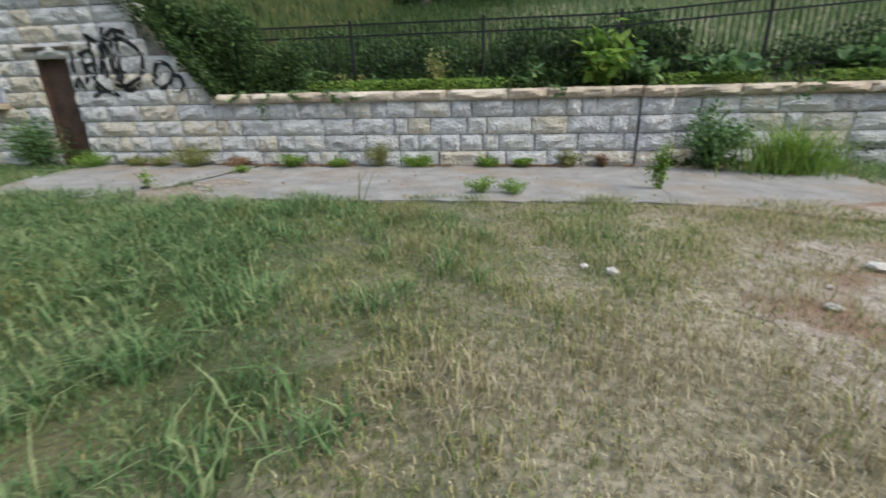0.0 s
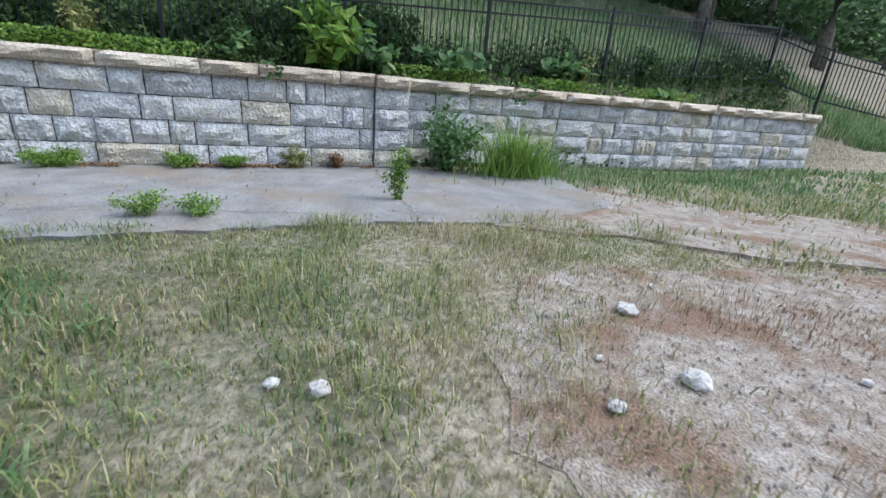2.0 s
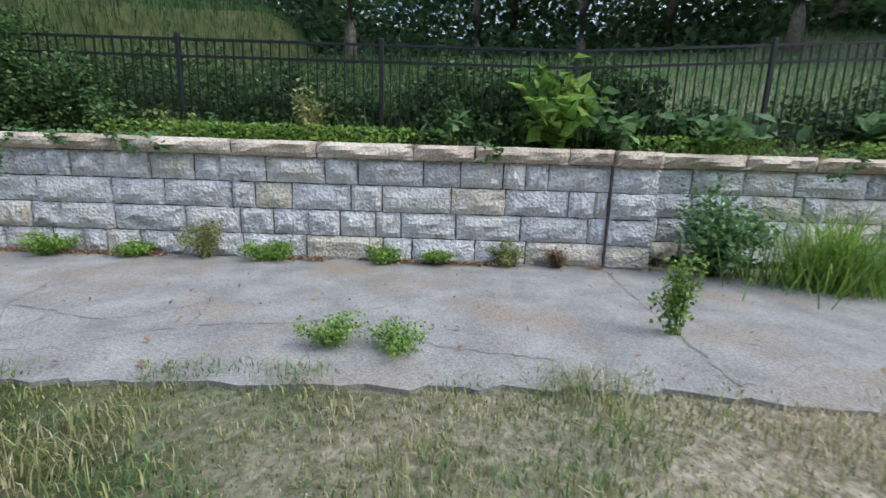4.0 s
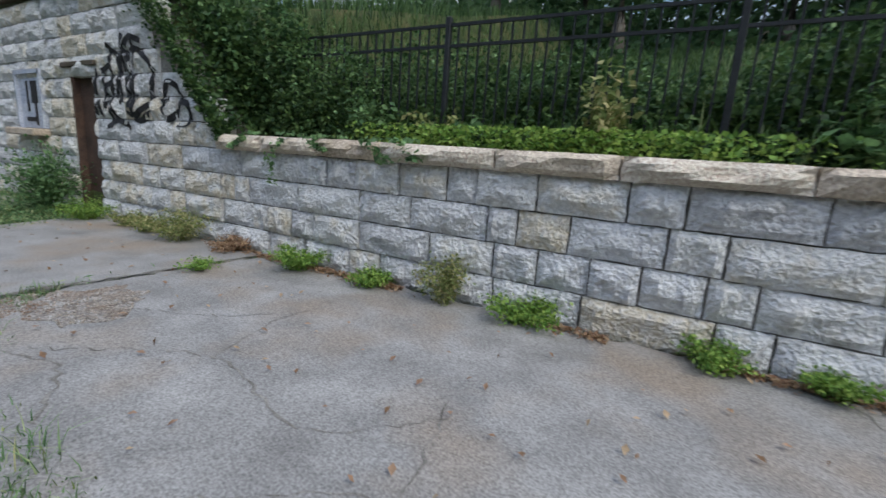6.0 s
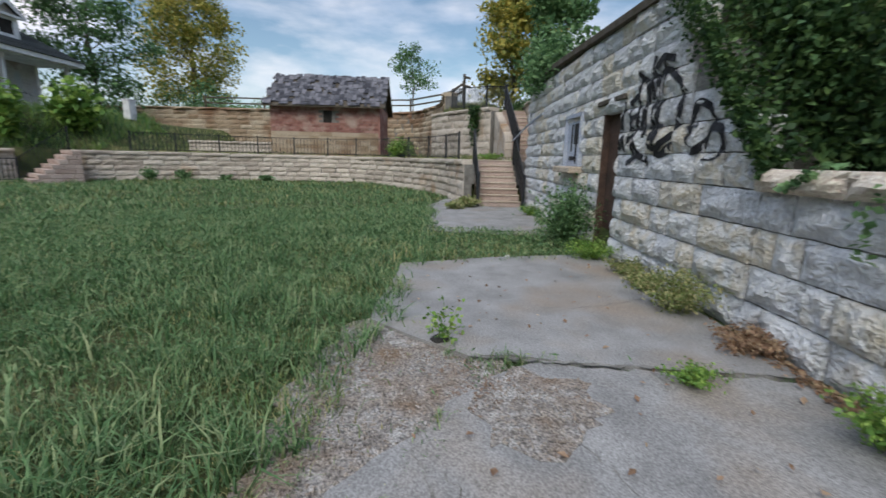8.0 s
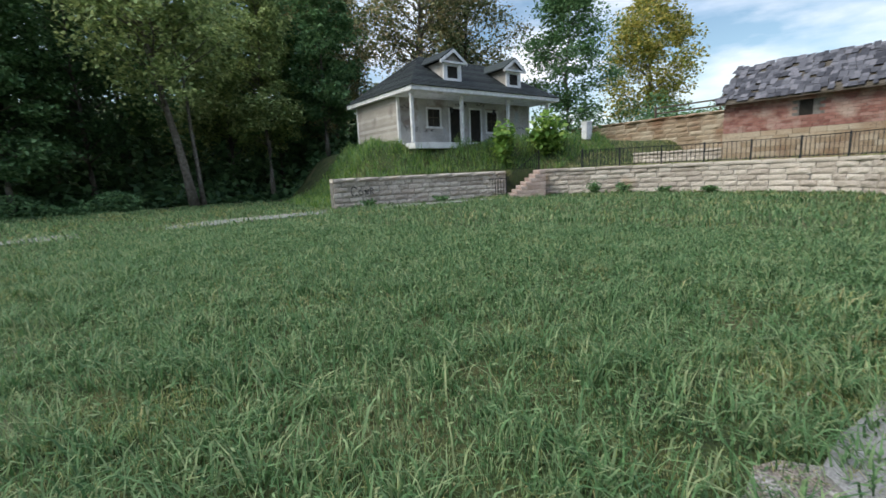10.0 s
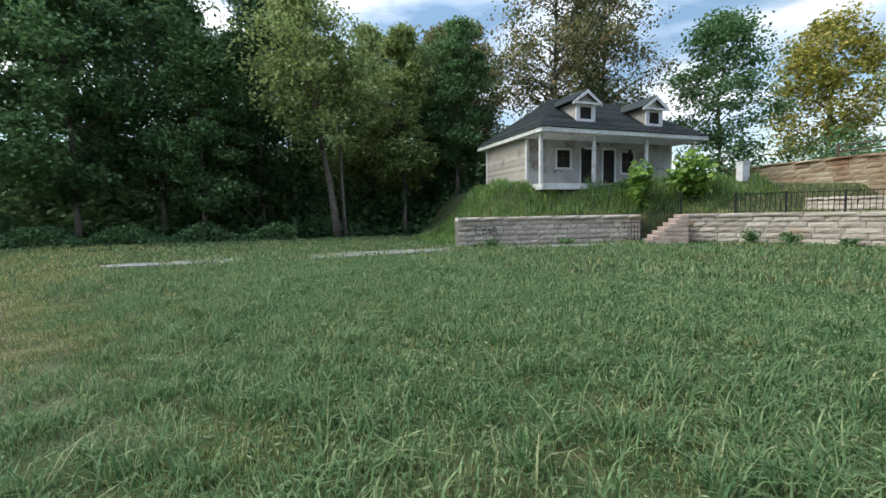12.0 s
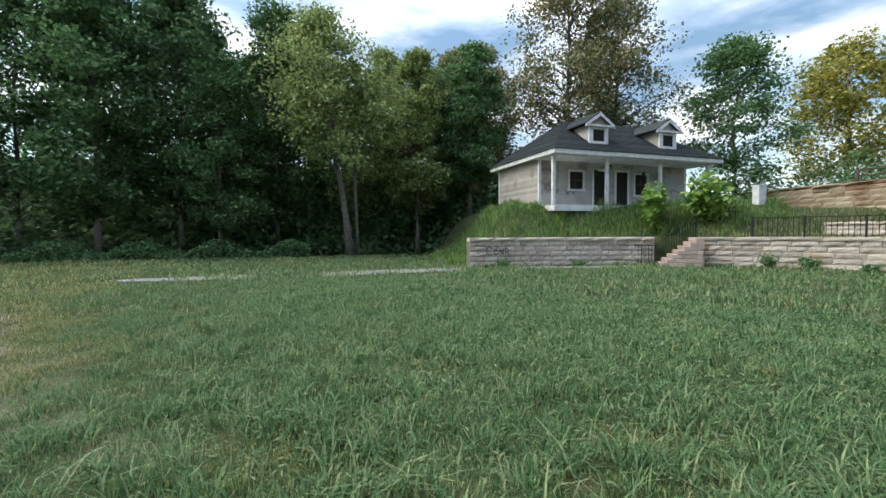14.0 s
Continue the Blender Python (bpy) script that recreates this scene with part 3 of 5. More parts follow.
# ---- vegetation helpers ----
def blades(name, x, y, z, h, w, mat, label, lean=.5, seed=0, category="grass"):
    """Bent, tapered grass blades at the given places, as one stuff mesh."""
    rng = np.random.default_rng(seed)
    n = len(x)
    b = rng.uniform(0, 2 * np.pi, n)
    a = b + np.pi / 2 + rng.normal(0, .5, n)
    l = rng.uniform(.15, 1, n) * lean * h
    ux, uy = np.cos(a) * w, np.sin(a) * w
    dx, dy = np.cos(b) * l, np.sin(b) * l
    V = np.empty((n, 5, 3), np.float32)
    V[:, 0] = np.stack([x - ux, y - uy, z - .02], -1)
    V[:, 1] = np.stack([x + ux, y + uy, z - .02], -1)
    V[:, 2] = np.stack([x + ux * .75 + dx * .35, y + uy * .75 + dy * .35, z + h * .6], -1)
    V[:, 3] = np.stack([x - ux * .75 + dx * .35, y - uy * .75 + dy * .35, z + h * .6], -1)
    V[:, 4] = np.stack([x + dx, y + dy, z + h * rng.uniform(.55, 1, n)], -1)
    base = np.arange(n)[:, None] * 5
    loops = np.concatenate([base + np.array([0, 1, 2, 3]), base + np.array([3, 2, 4])], 1).reshape(-1)
    me = bpy.data.meshes.new(name)
    me.vertices.add(n * 5)
    me.vertices.foreach_set("co", V.reshape(-1))
    me.loops.add(len(loops))
    me.loops.foreach_set("vertex_index", loops.astype(np.int32))
    me.polygons.add(n * 2)
    me.polygons.foreach_set("loop_start", (np.arange(n)[:, None] * 7 + np.array([0, 4])).reshape(-1).astype(np.int32))
    me.update(calc_edges=True)
    me.materials.append(mat)
    ob = new(name, me)
    if label:
        tagged(ob, label, category, kind="stuff")
    return ob


def leaf_mesh(name, C, size, mat, seed=0, flat=.5, long=1.5):
    """Folded pointed leaves at the places C, as one mesh. flat: how far they lie level."""
    rng = np.random.default_rng(seed)
    n = len(C)
    s = size * rng.uniform(.6, 1.25, n)[:, None]
    d = rng.normal(size=(n, 3))
    d[:, 2] *= 1 - flat * .6
    d[:, 2] -= .25
    d /= np.linalg.norm(d, axis=1)[:, None]
    up = rng.normal(size=(n, 3)) * (1 - flat) + np.array([0, 0, 1.0])
    side = np.cross(d, up)
    side /= np.linalg.norm(side, axis=1)[:, None] + 1e-9
    nor = np.cross(side, d)
    V = np.empty((n, 4, 3), np.float32)
    V[:, 0] = C - d * s * .5 * long
    V[:, 1] = C + side * s * .5 + nor * s * .12
    V[:, 2] = C + d * s * .5 * long - nor * s * .1
    V[:, 3] = C - side * s * .5 + nor * s * .12
    base = np.arange(n)[:, None] * 4
    loops = np.concatenate([base + np.array([0, 1, 2]), base + np.array([0, 2, 3])], 1).reshape(-1)
    me = bpy.data.meshes.new(name)
    me.vertices.add(n * 4)
    me.vertices.foreach_set("co", V.reshape(-1))
    me.loops.add(len(loops))
    me.loops.foreach_set("vertex_index", loops.astype(np.int32))
    me.polygons.add(n * 2)
    me.polygons.foreach_set("loop_start", (np.arange(n * 2) * 3).astype(np.int32))
    me.update(calc_edges=True)
    me.materials.append(mat)
    return me


def ball(nr, n):
    d = nr.normal(size=(n, 3))
    return d / np.linalg.norm(d, axis=1)[:, None] * nr.random(n)[:, None] ** .5


def tree(name, label, at, h, crown_r, crown_lo, mat, seed, leaves=8000, leaf=.26, trunk_r=.2, bark=None, lean=(0, 0), clumps=70, group="", bare=.0):
    """Tapered trunk with limbs, and a crown of many small leaves gathered in uneven clumps at the limbs' ends."""
    rng = random.Random(seed)
    nr = np.random.default_rng(seed)
    t = thing(name, label, "tree", at, rng.uniform(0, 360) if lean == (0, 0) else 0, group)
    bm = bmesh.new()
    pts = []
    for i in range(9):
        s = i / 8
        pts.append((lean[0] * s * h + .25 * noise.noise(Vector((s * 3, seed, 0))) * s * 3, lean[1] * s * h + .25 * noise.noise(Vector((s * 3, seed, 9))) * s * 3, s * h * .93 - (.4 if i == 0 else 0)))
    tube(bm, pts, [trunk_r * (1.25 if i == 0 else 1) * (1 - .88 * i / 8) for i in range(9)], 8)
    cents = []
    for k in range(clumps):
        s = rng.random() ** .8
        z = crown_lo * h + (1 - crown_lo) * h * s
        env = crown_r * (math.sin(math.pi * min(1, .18 + .8 * s)) ** .7) * (.75 + .45 * noise.noise(Vector((k * .37, seed, 1))))
        a = rng.uniform(0, 2 * math.pi)
        r = env * math.sqrt(rng.uniform(.12, 1))
        zi = max(.12 * h, z - r * .55)
        i = min(7, int(zi / (h * .93) * 8))
        f = zi / (h * .93) * 8 - i
        st = Vector(pts[i]).lerp(Vector(pts[i + 1]), min(max(f, 0), 1))
        end = Vector((st.x + math.cos(a) * r, st.y + math.sin(a) * r, z))
        cents.append(end)
        mid = st.lerp(end, .5) + Vector((rng.uniform(-.3, .3), rng.uniform(-.3, .3), rng.uniform(0, .5)))
        w = trunk_r * .32 * (1 - .7 * zi / h)
        if k % 2 == 0:
            tube(bm, [st, mid, end], [w, w * .6, .012], 4)
    part("trunk", bm, bark or M_BARK, t, smooth=True)
    per = max(1, leaves // clumps)
    spread = crown_r * .21
    C = np.concatenate([np.array(c) + ball(nr, per) * np.array([spread, spread, spread * .6]) * nr.uniform(.8, 2.1) for c in cents])
    me = leaf_mesh("crown", C, leaf, mat, seed)
    cr = new("crown", me)
    cr.parent = t
    return t


def bush(name, label, at, r, h, mat, seed, leaves=300, leaf=.06, category="weed", group="", stems=9, flat=.4):
    rng = random.Random(seed)
    nr = np.random.default_rng(seed)
    t = thing(name, label, category, at, 0, group)
    bm = bmesh.new()
    C = []
    for k in range(stems):
        a, rr = rng.uniform(0, 6.28), r * math.sqrt(rng.random())
        top = Vector((math.cos(a) * rr, math.sin(a) * rr, h * rng.uniform(.55, 1) * (1 - .35 * rr / r)))
        mid = Vector((top.x * .4, top.y * .4, top.z * .55))
        wd = max(.004, h * .008)
        tube(bm, [(top.x * .15, top.y * .15, -.03), mid, top], [wd, wd * .8, wd * .4], 4)
        m = leaves // stems
        s = nr.uniform(.25, 1, m)[:, None]
        C.append(np.where(s < .5, np.array(mid) * s * 2, np.array(mid) + (np.array(top) - np.array(mid)) * (s - .5) * 2) + nr.normal(size=(m, 3)) * np.array([r, r, h * .5]) * .17)
    part("stem", bm, mat, t)["kind"] = "stuff"
    C = np.concatenate(C)
    C[:, 2] = np.maximum(C[:, 2], .02)
    ob = new("foliage", leaf_mesh("foliage", C, leaf, mat, seed, flat))
    ob.parent = t
    ob["kind"] = "stuff"
    return t


def gz(x, y):
    return float(height(np.array([x]), np.array([y]))[0])


# ---- stairs beside the tall wall ----
def flight(name, label, x0, x1, y0, y1, z0, z1, n, mat):
    st = thing(name, label, "stairs", (x0, (y0 + y1) / 2, z0))
    run, rise, hw = (x1 - x0) / n, (z1 - z0) / n, (y1 - y0) / 2
    for i in range(n):
        a, b = run * i, run * n
        part("step", boxed(min(a, b), max(a, b), -hw, hw, rise * i - (.2 if i == 0 else 0), rise * (i + 1) - .05, .012), M_BRICKSTEP, st)
        part("tread", boxed(min(a, b) , max(a, b) + .03, -hw - .01, hw + .01, rise * (i + 1) - .05, rise * (i + 1), .012), mat, st)
    return st


flight("stone_stairs", "tan stone stairs with eight steps up to the terrace", -16.45, -18.9, 7.47, 8.78, .03, 1.5, 8, M_STEP)
flight("upper_stairs", "upper stone stairs climbing the bank", -19.4, -23.4, 8.92, 9.95, 1.46, 3.7, 13, M_STEP)
land = part("landing", boxed(-20.8, -18.85, 7.2, 9.96, .6, 1.46, .01), M_CONCRETE)
tagged(land, "small stone landing between two flights", "landing", kind="structure")
parapet = thing("stepped_parapet", "stepped tan stone parapet beside the upper stairs", "parapet", (-19.5, 8.74, 1.3))
for i in range(10):
    for k in range(4):
        h = (1.15 + .13 * i) / 4
        part("block", boxed(-.38 * i - .372, -.38 * i, -.15, .15, h * k, h * (k + 1) - .008, .02), M_TERRACE, parapet)

PICKET = {}


def rail_fence(name, label, pts, hgt, post_every=None, picket=.11, post_w=.06, rails=(.96, .86, .1), pick_w=.016, group="", post_over=.04):
    """An iron fence along pts (x, y, z): posts, rails between them, and pickets."""
    f = thing(name, label, "fence", pts[0], 0, group)
    o = Vector(pts[0])
    key = (round(hgt, 3), pick_w)
    if key not in PICKET:
        bm = bmesh.new()
        bar(bm, (0, 0, hgt * rails[-1] - .04), (0, 0, hgt * rails[0]), pick_w)
        me = bpy.data.meshes.new("picket")
        bm.to_mesh(me)
        me.materials.append(M_BLACK)
        PICKET[key] = me
    for i, p in enumerate(pts):
        p = Vector(p) - o
        part("post", box(bmesh.new(), p.x - post_w / 2, p.x + post_w / 2, p.y - post_w / 2, p.y + post_w / 2, p.z - .15, p.z + hgt + post_over, .006), M_BLACK, f)
        if i == len(pts) - 1:
            break
        q = Vector(pts[i + 1]) - o
        for r in rails:
            part("rail", bar(bmesh.new(), p + Vector((0, 0, hgt * r)), q + Vector((0, 0, hgt * r)), .032), M_BLACK, f)
        n = int((q - p).length / picket)
        for k in range(1, n):
            pk = new("picket", PICKET[key])
            pk.parent = f
            pk.location = p.lerp(q, k / n)
    return f


NF = [(-6.0, 9.9), (-3.32, 9.9), (-.53, 9.9), (2.14, 9.9), (4.8, 9.9), (7.7, 9.9), (10.4, 9.9), (13.0, 9.9)]
rail_fence("iron_fence", "black iron picket fence on the bank above the wall", [(x, y, 1.42 + max(0, x - 2.1) * .059) for x, y in NF] + [(14.5, 9.35, 1.65), (17.0, 8.6, 1.3)], 1.45, picket=.125, pick_w=.018, rails=(.97, .82, .15))
tf = [p for p in ARC[STEP_AT + 7:]]
tp = tf[::4]
rail_fence("terrace_fence", "thin black iron fence along the curved terrace wall", [(x - .35 * (1 if x < -27 else .4), y + (.35 if y > 3 else -.25), 1.47) for x, y in tp][:-1], 1.0, picket=.19, pick_w=.022, post_w=.07, rails=(.97, .12))
rail_fence("stair_railing", "black iron stair railing", [(-16.3, 7.40, .03), (-18.75, 7.40, 1.5)], 1.05, post_w=.09, picket=.08, pick_w=.024, rails=(.97, .15), group="stair railings")
rail_fence("stair_railing", "black iron stair railing", [(-16.4, 8.85, .03), (-18.75, 8.85, 1.5)], 1.0, post_w=.08, picket=.09, pick_w=.024, rails=(.97, .15), group="stair railings")
rail_fence("stair_railing", "black iron railing rising along the upper stairs", [(-19.2, 9.1, 1.46), (-20.0, 9.1, 1.85), (-23.4, 9.1, 3.7)], 1.1, post_w=.06, picket=.11, pick_w=.016, rails=(.97, .12), group="stair railings")
rail_fence("landing_railing", "black iron railing on the landing and bank above", [(-23.7, 9.1, 3.75), (-24.4, 8.3, 3.85), (-26.0, 7.3, 4.0), (-27.6, 6.7, 4.1)], 1.1, post_w=.08, picket=.09, pick_w=.024, rails=(.97, .12))
pipe = thing("handrail", "pale galvanised pipe handrail on the tall wall", "handrail", (-14.5, 8.9, 0))
bm = bmesh.new()
tube(bm, [(0, 0, 2.75), (-2.0, -.05, 2.55), (-4.3, -.1, 2.2)], [.03, .03, .03], 6)
part("pipe", bm, M_POSTER, pipe)

# wooden rail fence on the western rise
wf = thing("wooden_fence", "grey wooden ranch fence along the hilltop", "fence", (-39.5, 2.0, 4.6))
wpts = [(-41.4, -14, 5.1), (-41.4, -9, 5.1), (-42.2, -4, 5.2), (-41.6, 3.4, 5.3), (-37, 6.6, 5.3), (-32.5, 7.5, 5.3), (-29, 7.4, 5.1), (-27.0, 7.6, 4.7)]
for a, b in zip(wpts, wpts[1:]):
    o = Vector((-39.5, 2.0, 4.6))
    part("post", bar(bmesh.new(), Vector(a) - o - Vector((0, 0, .8)), Vector(a) - o + Vector((0, 0, 1.15)), .14), M_WOOD, wf)
    for z in (.55, 1.0):
        part("rail", bar(bmesh.new(), Vector(a) - o + Vector((0, 0, z)), Vector(b) - o + Vector((0, 0, z)), .11), M_WOOD, wf)

# ---- doorway and boarded window in the tall wall ----
door = thing("door_1", "rusty brown metal door standing in the stone doorway", "door", (-9.4, 9.13, 0))
door["kind"] = "structure"
part("door_leaf", boxed(-.75, 0, 0, .05, .05, 2.4, .008), M_RUST, door)
part("door_frame", box(box(box(bmesh.new(), -.8, -.73, -.12, .1, 0, 2.45), -.02, .05, -.12, .1, 0, 2.45), -.8, .05, -.12, .1, 2.4, 2.47), M_RUST, door)
part("handle", box(bmesh.new(), -.12, -.08, -.07, 0, 1.0, 1.12, .008), M_BLACK, door)
lintel = part("lintel", boxed(-10.35, -9.2, 8.94, 9.4, 2.45, 2.53, .012), M_WOOD)
tagged(lintel, "dark weathered timber lintel over the doorway", "lintel", kind="structure")
win = thing("window_1", "bricked-up window painted with faded blue graffiti", "window", (-11.75, 8.99, 1.42))
win["kind"] = "structure"
part("panel", boxed(-.56, .56, 0, .1, 0, 1.04), M_POSTER, win)
part("window_sill", boxed(-.62, .62, -.26, .1, -.14, -.01, .02), M_CAP, win)
part("window_frame", box(box(box(bmesh.new(), -.56, -.5, -.06, .02, 0, 1.04), .5, .56, -.06, .02, 0, 1.04), -.56, .56, -.06, .02, .97, 1.04), M_POSTER, win)
part("marking", box(box(box(box(bmesh.new(), -.2, -.12, -.012, 0, .3, .85), .0, .26, -.012, 0, .45, .85), -.3, .1, -.012, 0, .12, .2), .12, .2, -.012, 0, .05, .45), M_SPRAY, win)
copestone = part("coping", bmesh.new(), M_WOOD)
bm = bmesh.new()
for a, b in ((-17.0, -13.9), (-13.88, -10.8), (-10.78, -7.72)):
    za, zb = tall_top(a + 17.0), tall_top(b + 17.0)
    vs = [bm.verts.new(p) for p in ((a, 8.9, za), (b, 8.9, zb), (b, 9.7, zb), (a, 9.7, za), (a, 8.9, za + .11), (b, 8.9, zb + .11), (b, 9.7, zb + .11), (a, 9.7, za + .11))]
    for f in ((0, 1, 2, 3), (7, 6, 5, 4), (0, 4, 5, 1), (1, 5, 6, 2), (2, 6, 7, 3), (3, 7, 4, 0)):
        bm.faces.new([vs[i] for i in f])
bm.to_mesh(copestone.data)
tagged(copestone, "dark weathered coping along the tall wall", "coping", kind="structure")


# ---- cottage ----
def cottage():
    h = thing("cottage", "small abandoned clapboard cottage with hipped shingle roof, porch and two dormers", "house", (-23.5, -15.6, 3.35))
    W, D = 5.6, 6.6
    X0, X1 = -W - .15, W                 # body along x; +x end is the visible one
    front, back = -1.7, -1.7 - D + 1.2
    floor = part("porch_floor", boxed(X0 - .1, X1 + .12, back, .15, -.35, 0, .01), M_WHITE, h, "white-edged porch floor")
    # clapboards on the end and the porch walls
    part("wall", boxed(X0, X1, back, front - .02, 0, 2.95), M_SIDING, h)
    for zi in range(17):
        z = zi * .172
        b = part("board", boxed(X1, X1 + .035, back, front + .0, z, z + .165), M_SIDING, h)
    for zi in range(17):
        z = zi * .172
        cuts = [(X0, X1)]
        for a, c, lo, hi in ((.72, 1.82, 0, 2.4), (-1.05, .1, 0, 2.4), (2.4, 3.6, 1.05, 2.3), (-2.6, -1.4, .8, 2.3)):
            if lo - .1 < z < hi:
                cuts = [r for q in cuts for r in ((q[0], min(q[1], a)), (max(q[0], c), q[1])) if r[1] - r[0] > .05]
        for a, c in cuts:
            part("board", boxed(a, c, front - .02, front + .02, z, z + .165), M_PORCHWALL, h)
    for x0, x1, lo, hi, nm in ((.72, 1.82, 0, 2.4, "door"), (-1.05, .1, 0, 2.4, "door"), (2.4, 3.6, 1.05, 2.3, "window"), (-2.6, -1.4, .8, 2.3, "window")):
        # dark sheet on the solid wall, painting the unlit inside of the opening
        d = part(nm, boxed(x0 + .1, x1 - .1, front - .015, front - .005, lo, hi - .1), M_DARK, h, "dark open doorway" if nm == "door" else "dark broken window")
        fr = bmesh.new()
        for q in ((x0, x0 + .12, lo, hi), (x1 - .12, x1, lo, hi), (x0, x1, hi - .12, hi)):
            box(fr, q[0], q[1], front - .02, front + .06, q[2], q[3])
        if nm == "window":
            box(fr, x0 - .05, x1 + .05, front - .02, front + .09, lo - .06, lo + .06)
        part("frame", fr, M_WHITE, d)
        if nm == "window":
            g = bmesh.new()
            for x in (x0 + .62,):
                box(g, x - .02, x + .02, front - .012, front + .01, lo, hi - .1)
            box(g, x0 + .1, x1 - .1, front - .012, front + .012, (lo + hi) / 2 - .03, (lo + hi) / 2 + .02)
            part("glazing_bar", g, M_WOOD, d)
        else:
            part("door_leaf", boxed(x0 + .14, x0 + .2, front - .6, front - .01, .02, hi - .14), M_RUST, d)
    part("corner_board", boxed(X1 - .1, X1 + .06, front - .1, front + .06, 0, 2.9), M_WHITE, h)
    part("corner_board", boxed(X1 - .02, X1 + .06, back - .05, back + .1, 0, 2.9), M_WHITE, h)
    part("corner_board", boxed(X0 - .06, X0 + .1, front - .1, front + .06, 0, 2.9), M_WHITE, h)
    for x in (X1 + .1, 2.05, -1.95, -5.85):
        p = bmesh.new()
        box(p, x - .09, x + .09, -.12, .06, 0, 2.78, .012)
        box(p, x - .13, x + .13, -.16, .1, 2.62, 2.7, .01)
        part("porch_post", p, M_WHITE, h)
    part("porch_ceiling", boxed(X0 - .3, X1 + .35, front - .1, .3, 2.78, 2.84), M_WHITE, h)
    # scrawled marks on the wall boards
    rng = random.Random(4)
    for cx, cz, k in ((4.7, 1.0, 7), (3.6, .9, 5), (5.2, 2.1, 3), (.75, 2.62, 8), (-1.2, 2.6, 6), (-5.0, 1.2, 4)):
        sp = bmesh.new()
        for i in range(k):
            x, z = cx + rng.uniform(-.5, .5), cz + rng.uniform(-.14, .14)
            tube(sp, [(x, front + .028, z), (x + rng.uniform(-.2, .2), front + .03, z + rng.uniform(-.15, .2)), (x + rng.uniform(-.2, .2), front + .028, z + rng.uniform(-.1, .1))], [.018, .02, .012], 4)
        part("graffiti", sp, M_SPRAY, h, "black spray-painted scrawl")["kind"] = "stuff"
    # eaves and hipped roof
    ex0, ex1, ey0, ey1, ez = X0 - .75, X1 + .42, back - .7, .55, 2.82
    e = bmesh.new()
    for q in ((ex0, ex1, ey1 - .06, ey1), (ex0, ex1, ey0, ey0 + .06), (ex0, ex0 + .06, ey0 + .06, ey1 - .06), (ex1 - .06, ex1, ey0 + .06, ey1 - .06)):
        box(e, *q, ez, ez + .26)
    part("eave_board", e, M_WHITE, h, "white eave board")
    part("soffit", boxed(ex0 + .06, ex1 - .06, ey0 + .06, ey1 - .06, ez + .03, ez + .06), M_WHITE, h)
    rz, ym = ez + 2.95, (ey0 + ey1) / 2
    rl, rr = Vector((ex0 + 3.4, ym, rz)), Vector((ex1 - 3.4, ym, rz))
    zb = ez + .25
    c = [Vector((ex0 - .06, ey0 - .06, zb)), Vector((ex1 + .06, ey0 - .06, zb)), Vector((ex1 + .06, ey1 + .06, zb)), Vector((ex0 - .06, ey1 + .06, zb))]
    r = bmesh.new()
    v = [r.verts.new(p) for p in c] + [r.verts.new(rl), r.verts.new(rr)]
    for f in ((3, 2, 5, 4), (2, 1, 5), (1, 0, 4, 5), (0, 3, 4), (0, 1, 2, 3)):
        r.faces.new([v[i] for i in f])
    roof = part("roof", r, M_SHINGLE, h, "dark asphalt-shingled hipped roof")

    def courses(a, b, t0, t1, n):
        for i in range(n):
            s0, s1 = i / n, (i + 1) / n
            nrm = (b - a).cross(t0 - a).normalized()
            if nrm.z < 0:
                nrm = -nrm
            m = bmesh.new()
            q = [a.lerp(t0, s0), b.lerp(t1, s0), b.lerp(t1, s1), a.lerp(t0, s1)]
            vs = [m.verts.new(p + nrm * d) for p, d in zip(q, (.035, .035, .012, .012))] + [m.verts.new(p + nrm * .004) for p in q]
            for f in ((0, 1, 2, 3), (7, 6, 5, 4), (0, 4, 5, 1), (1, 5, 6, 2), (2, 6, 7, 3), (3, 7, 4, 0)):
                try:
                    m.faces.new([vs[k] for k in f])
                except ValueError:
                    pass
            part("shingle_course", m, M_SHINGLE, roof)
    courses(c[3], c[2], rl, rr, 22)
    courses(c[2], c[1], rr, rr, 20)
    # dormers
    slope = (rz - zb) / (ey1 + .06 - ym)
    for x in (2.4, -2.85):
        yf = -.4
        zf = zb + (ey1 - yf) * slope
        d = part("dormer", box(bmesh.new(), x - .62, x + .62, yf - 1.9, yf, zf - .25, zf + 1.15), M_SIDING, h, "small gabled dormer")
        f = bmesh.new()
        for q in ((x - .68, x - .4, 0, 1.15), (x + .4, x + .68, 0, 1.15), (x - .4, x + .4, 0, .16), (x - .4, x + .4, .95, 1.15)):
            box(f, q[0], q[1], yf - .02, yf + .07, zf + q[2] - .1, zf + q[3])
        part("frame", f, M_WHITE, d)
        # dark sheet painting the unlit attic behind the dormer window
        part("pane", boxed(x - .4, x + .4, yf - .02, yf + .012, zf + .06, zf + .95), M_DARK, d)
        g = bmesh.new()
        zt = zf + 1.15
        for sgn in (-1, 1):
            p = [(x, zt + .68), (x + sgn * 1.0, zt - .02)]
            vs = [g.verts.new((p[i][0], y, p[i][1] + o)) for y in (yf + .22, yf - 2.6) for i, o in ((0, 0), (1, 0), (1, .07), (0, .08))]
            for fc in ((0, 1, 2, 3), (7, 6, 5, 4), (0, 4, 5, 1), (1, 5, 6, 2), (2, 6, 7, 3), (3, 7, 4, 0)):
                g.faces.new([vs[k] for k in fc])
        part("dormer_roof", g, M_SHINGLE, d)
        w = bmesh.new()
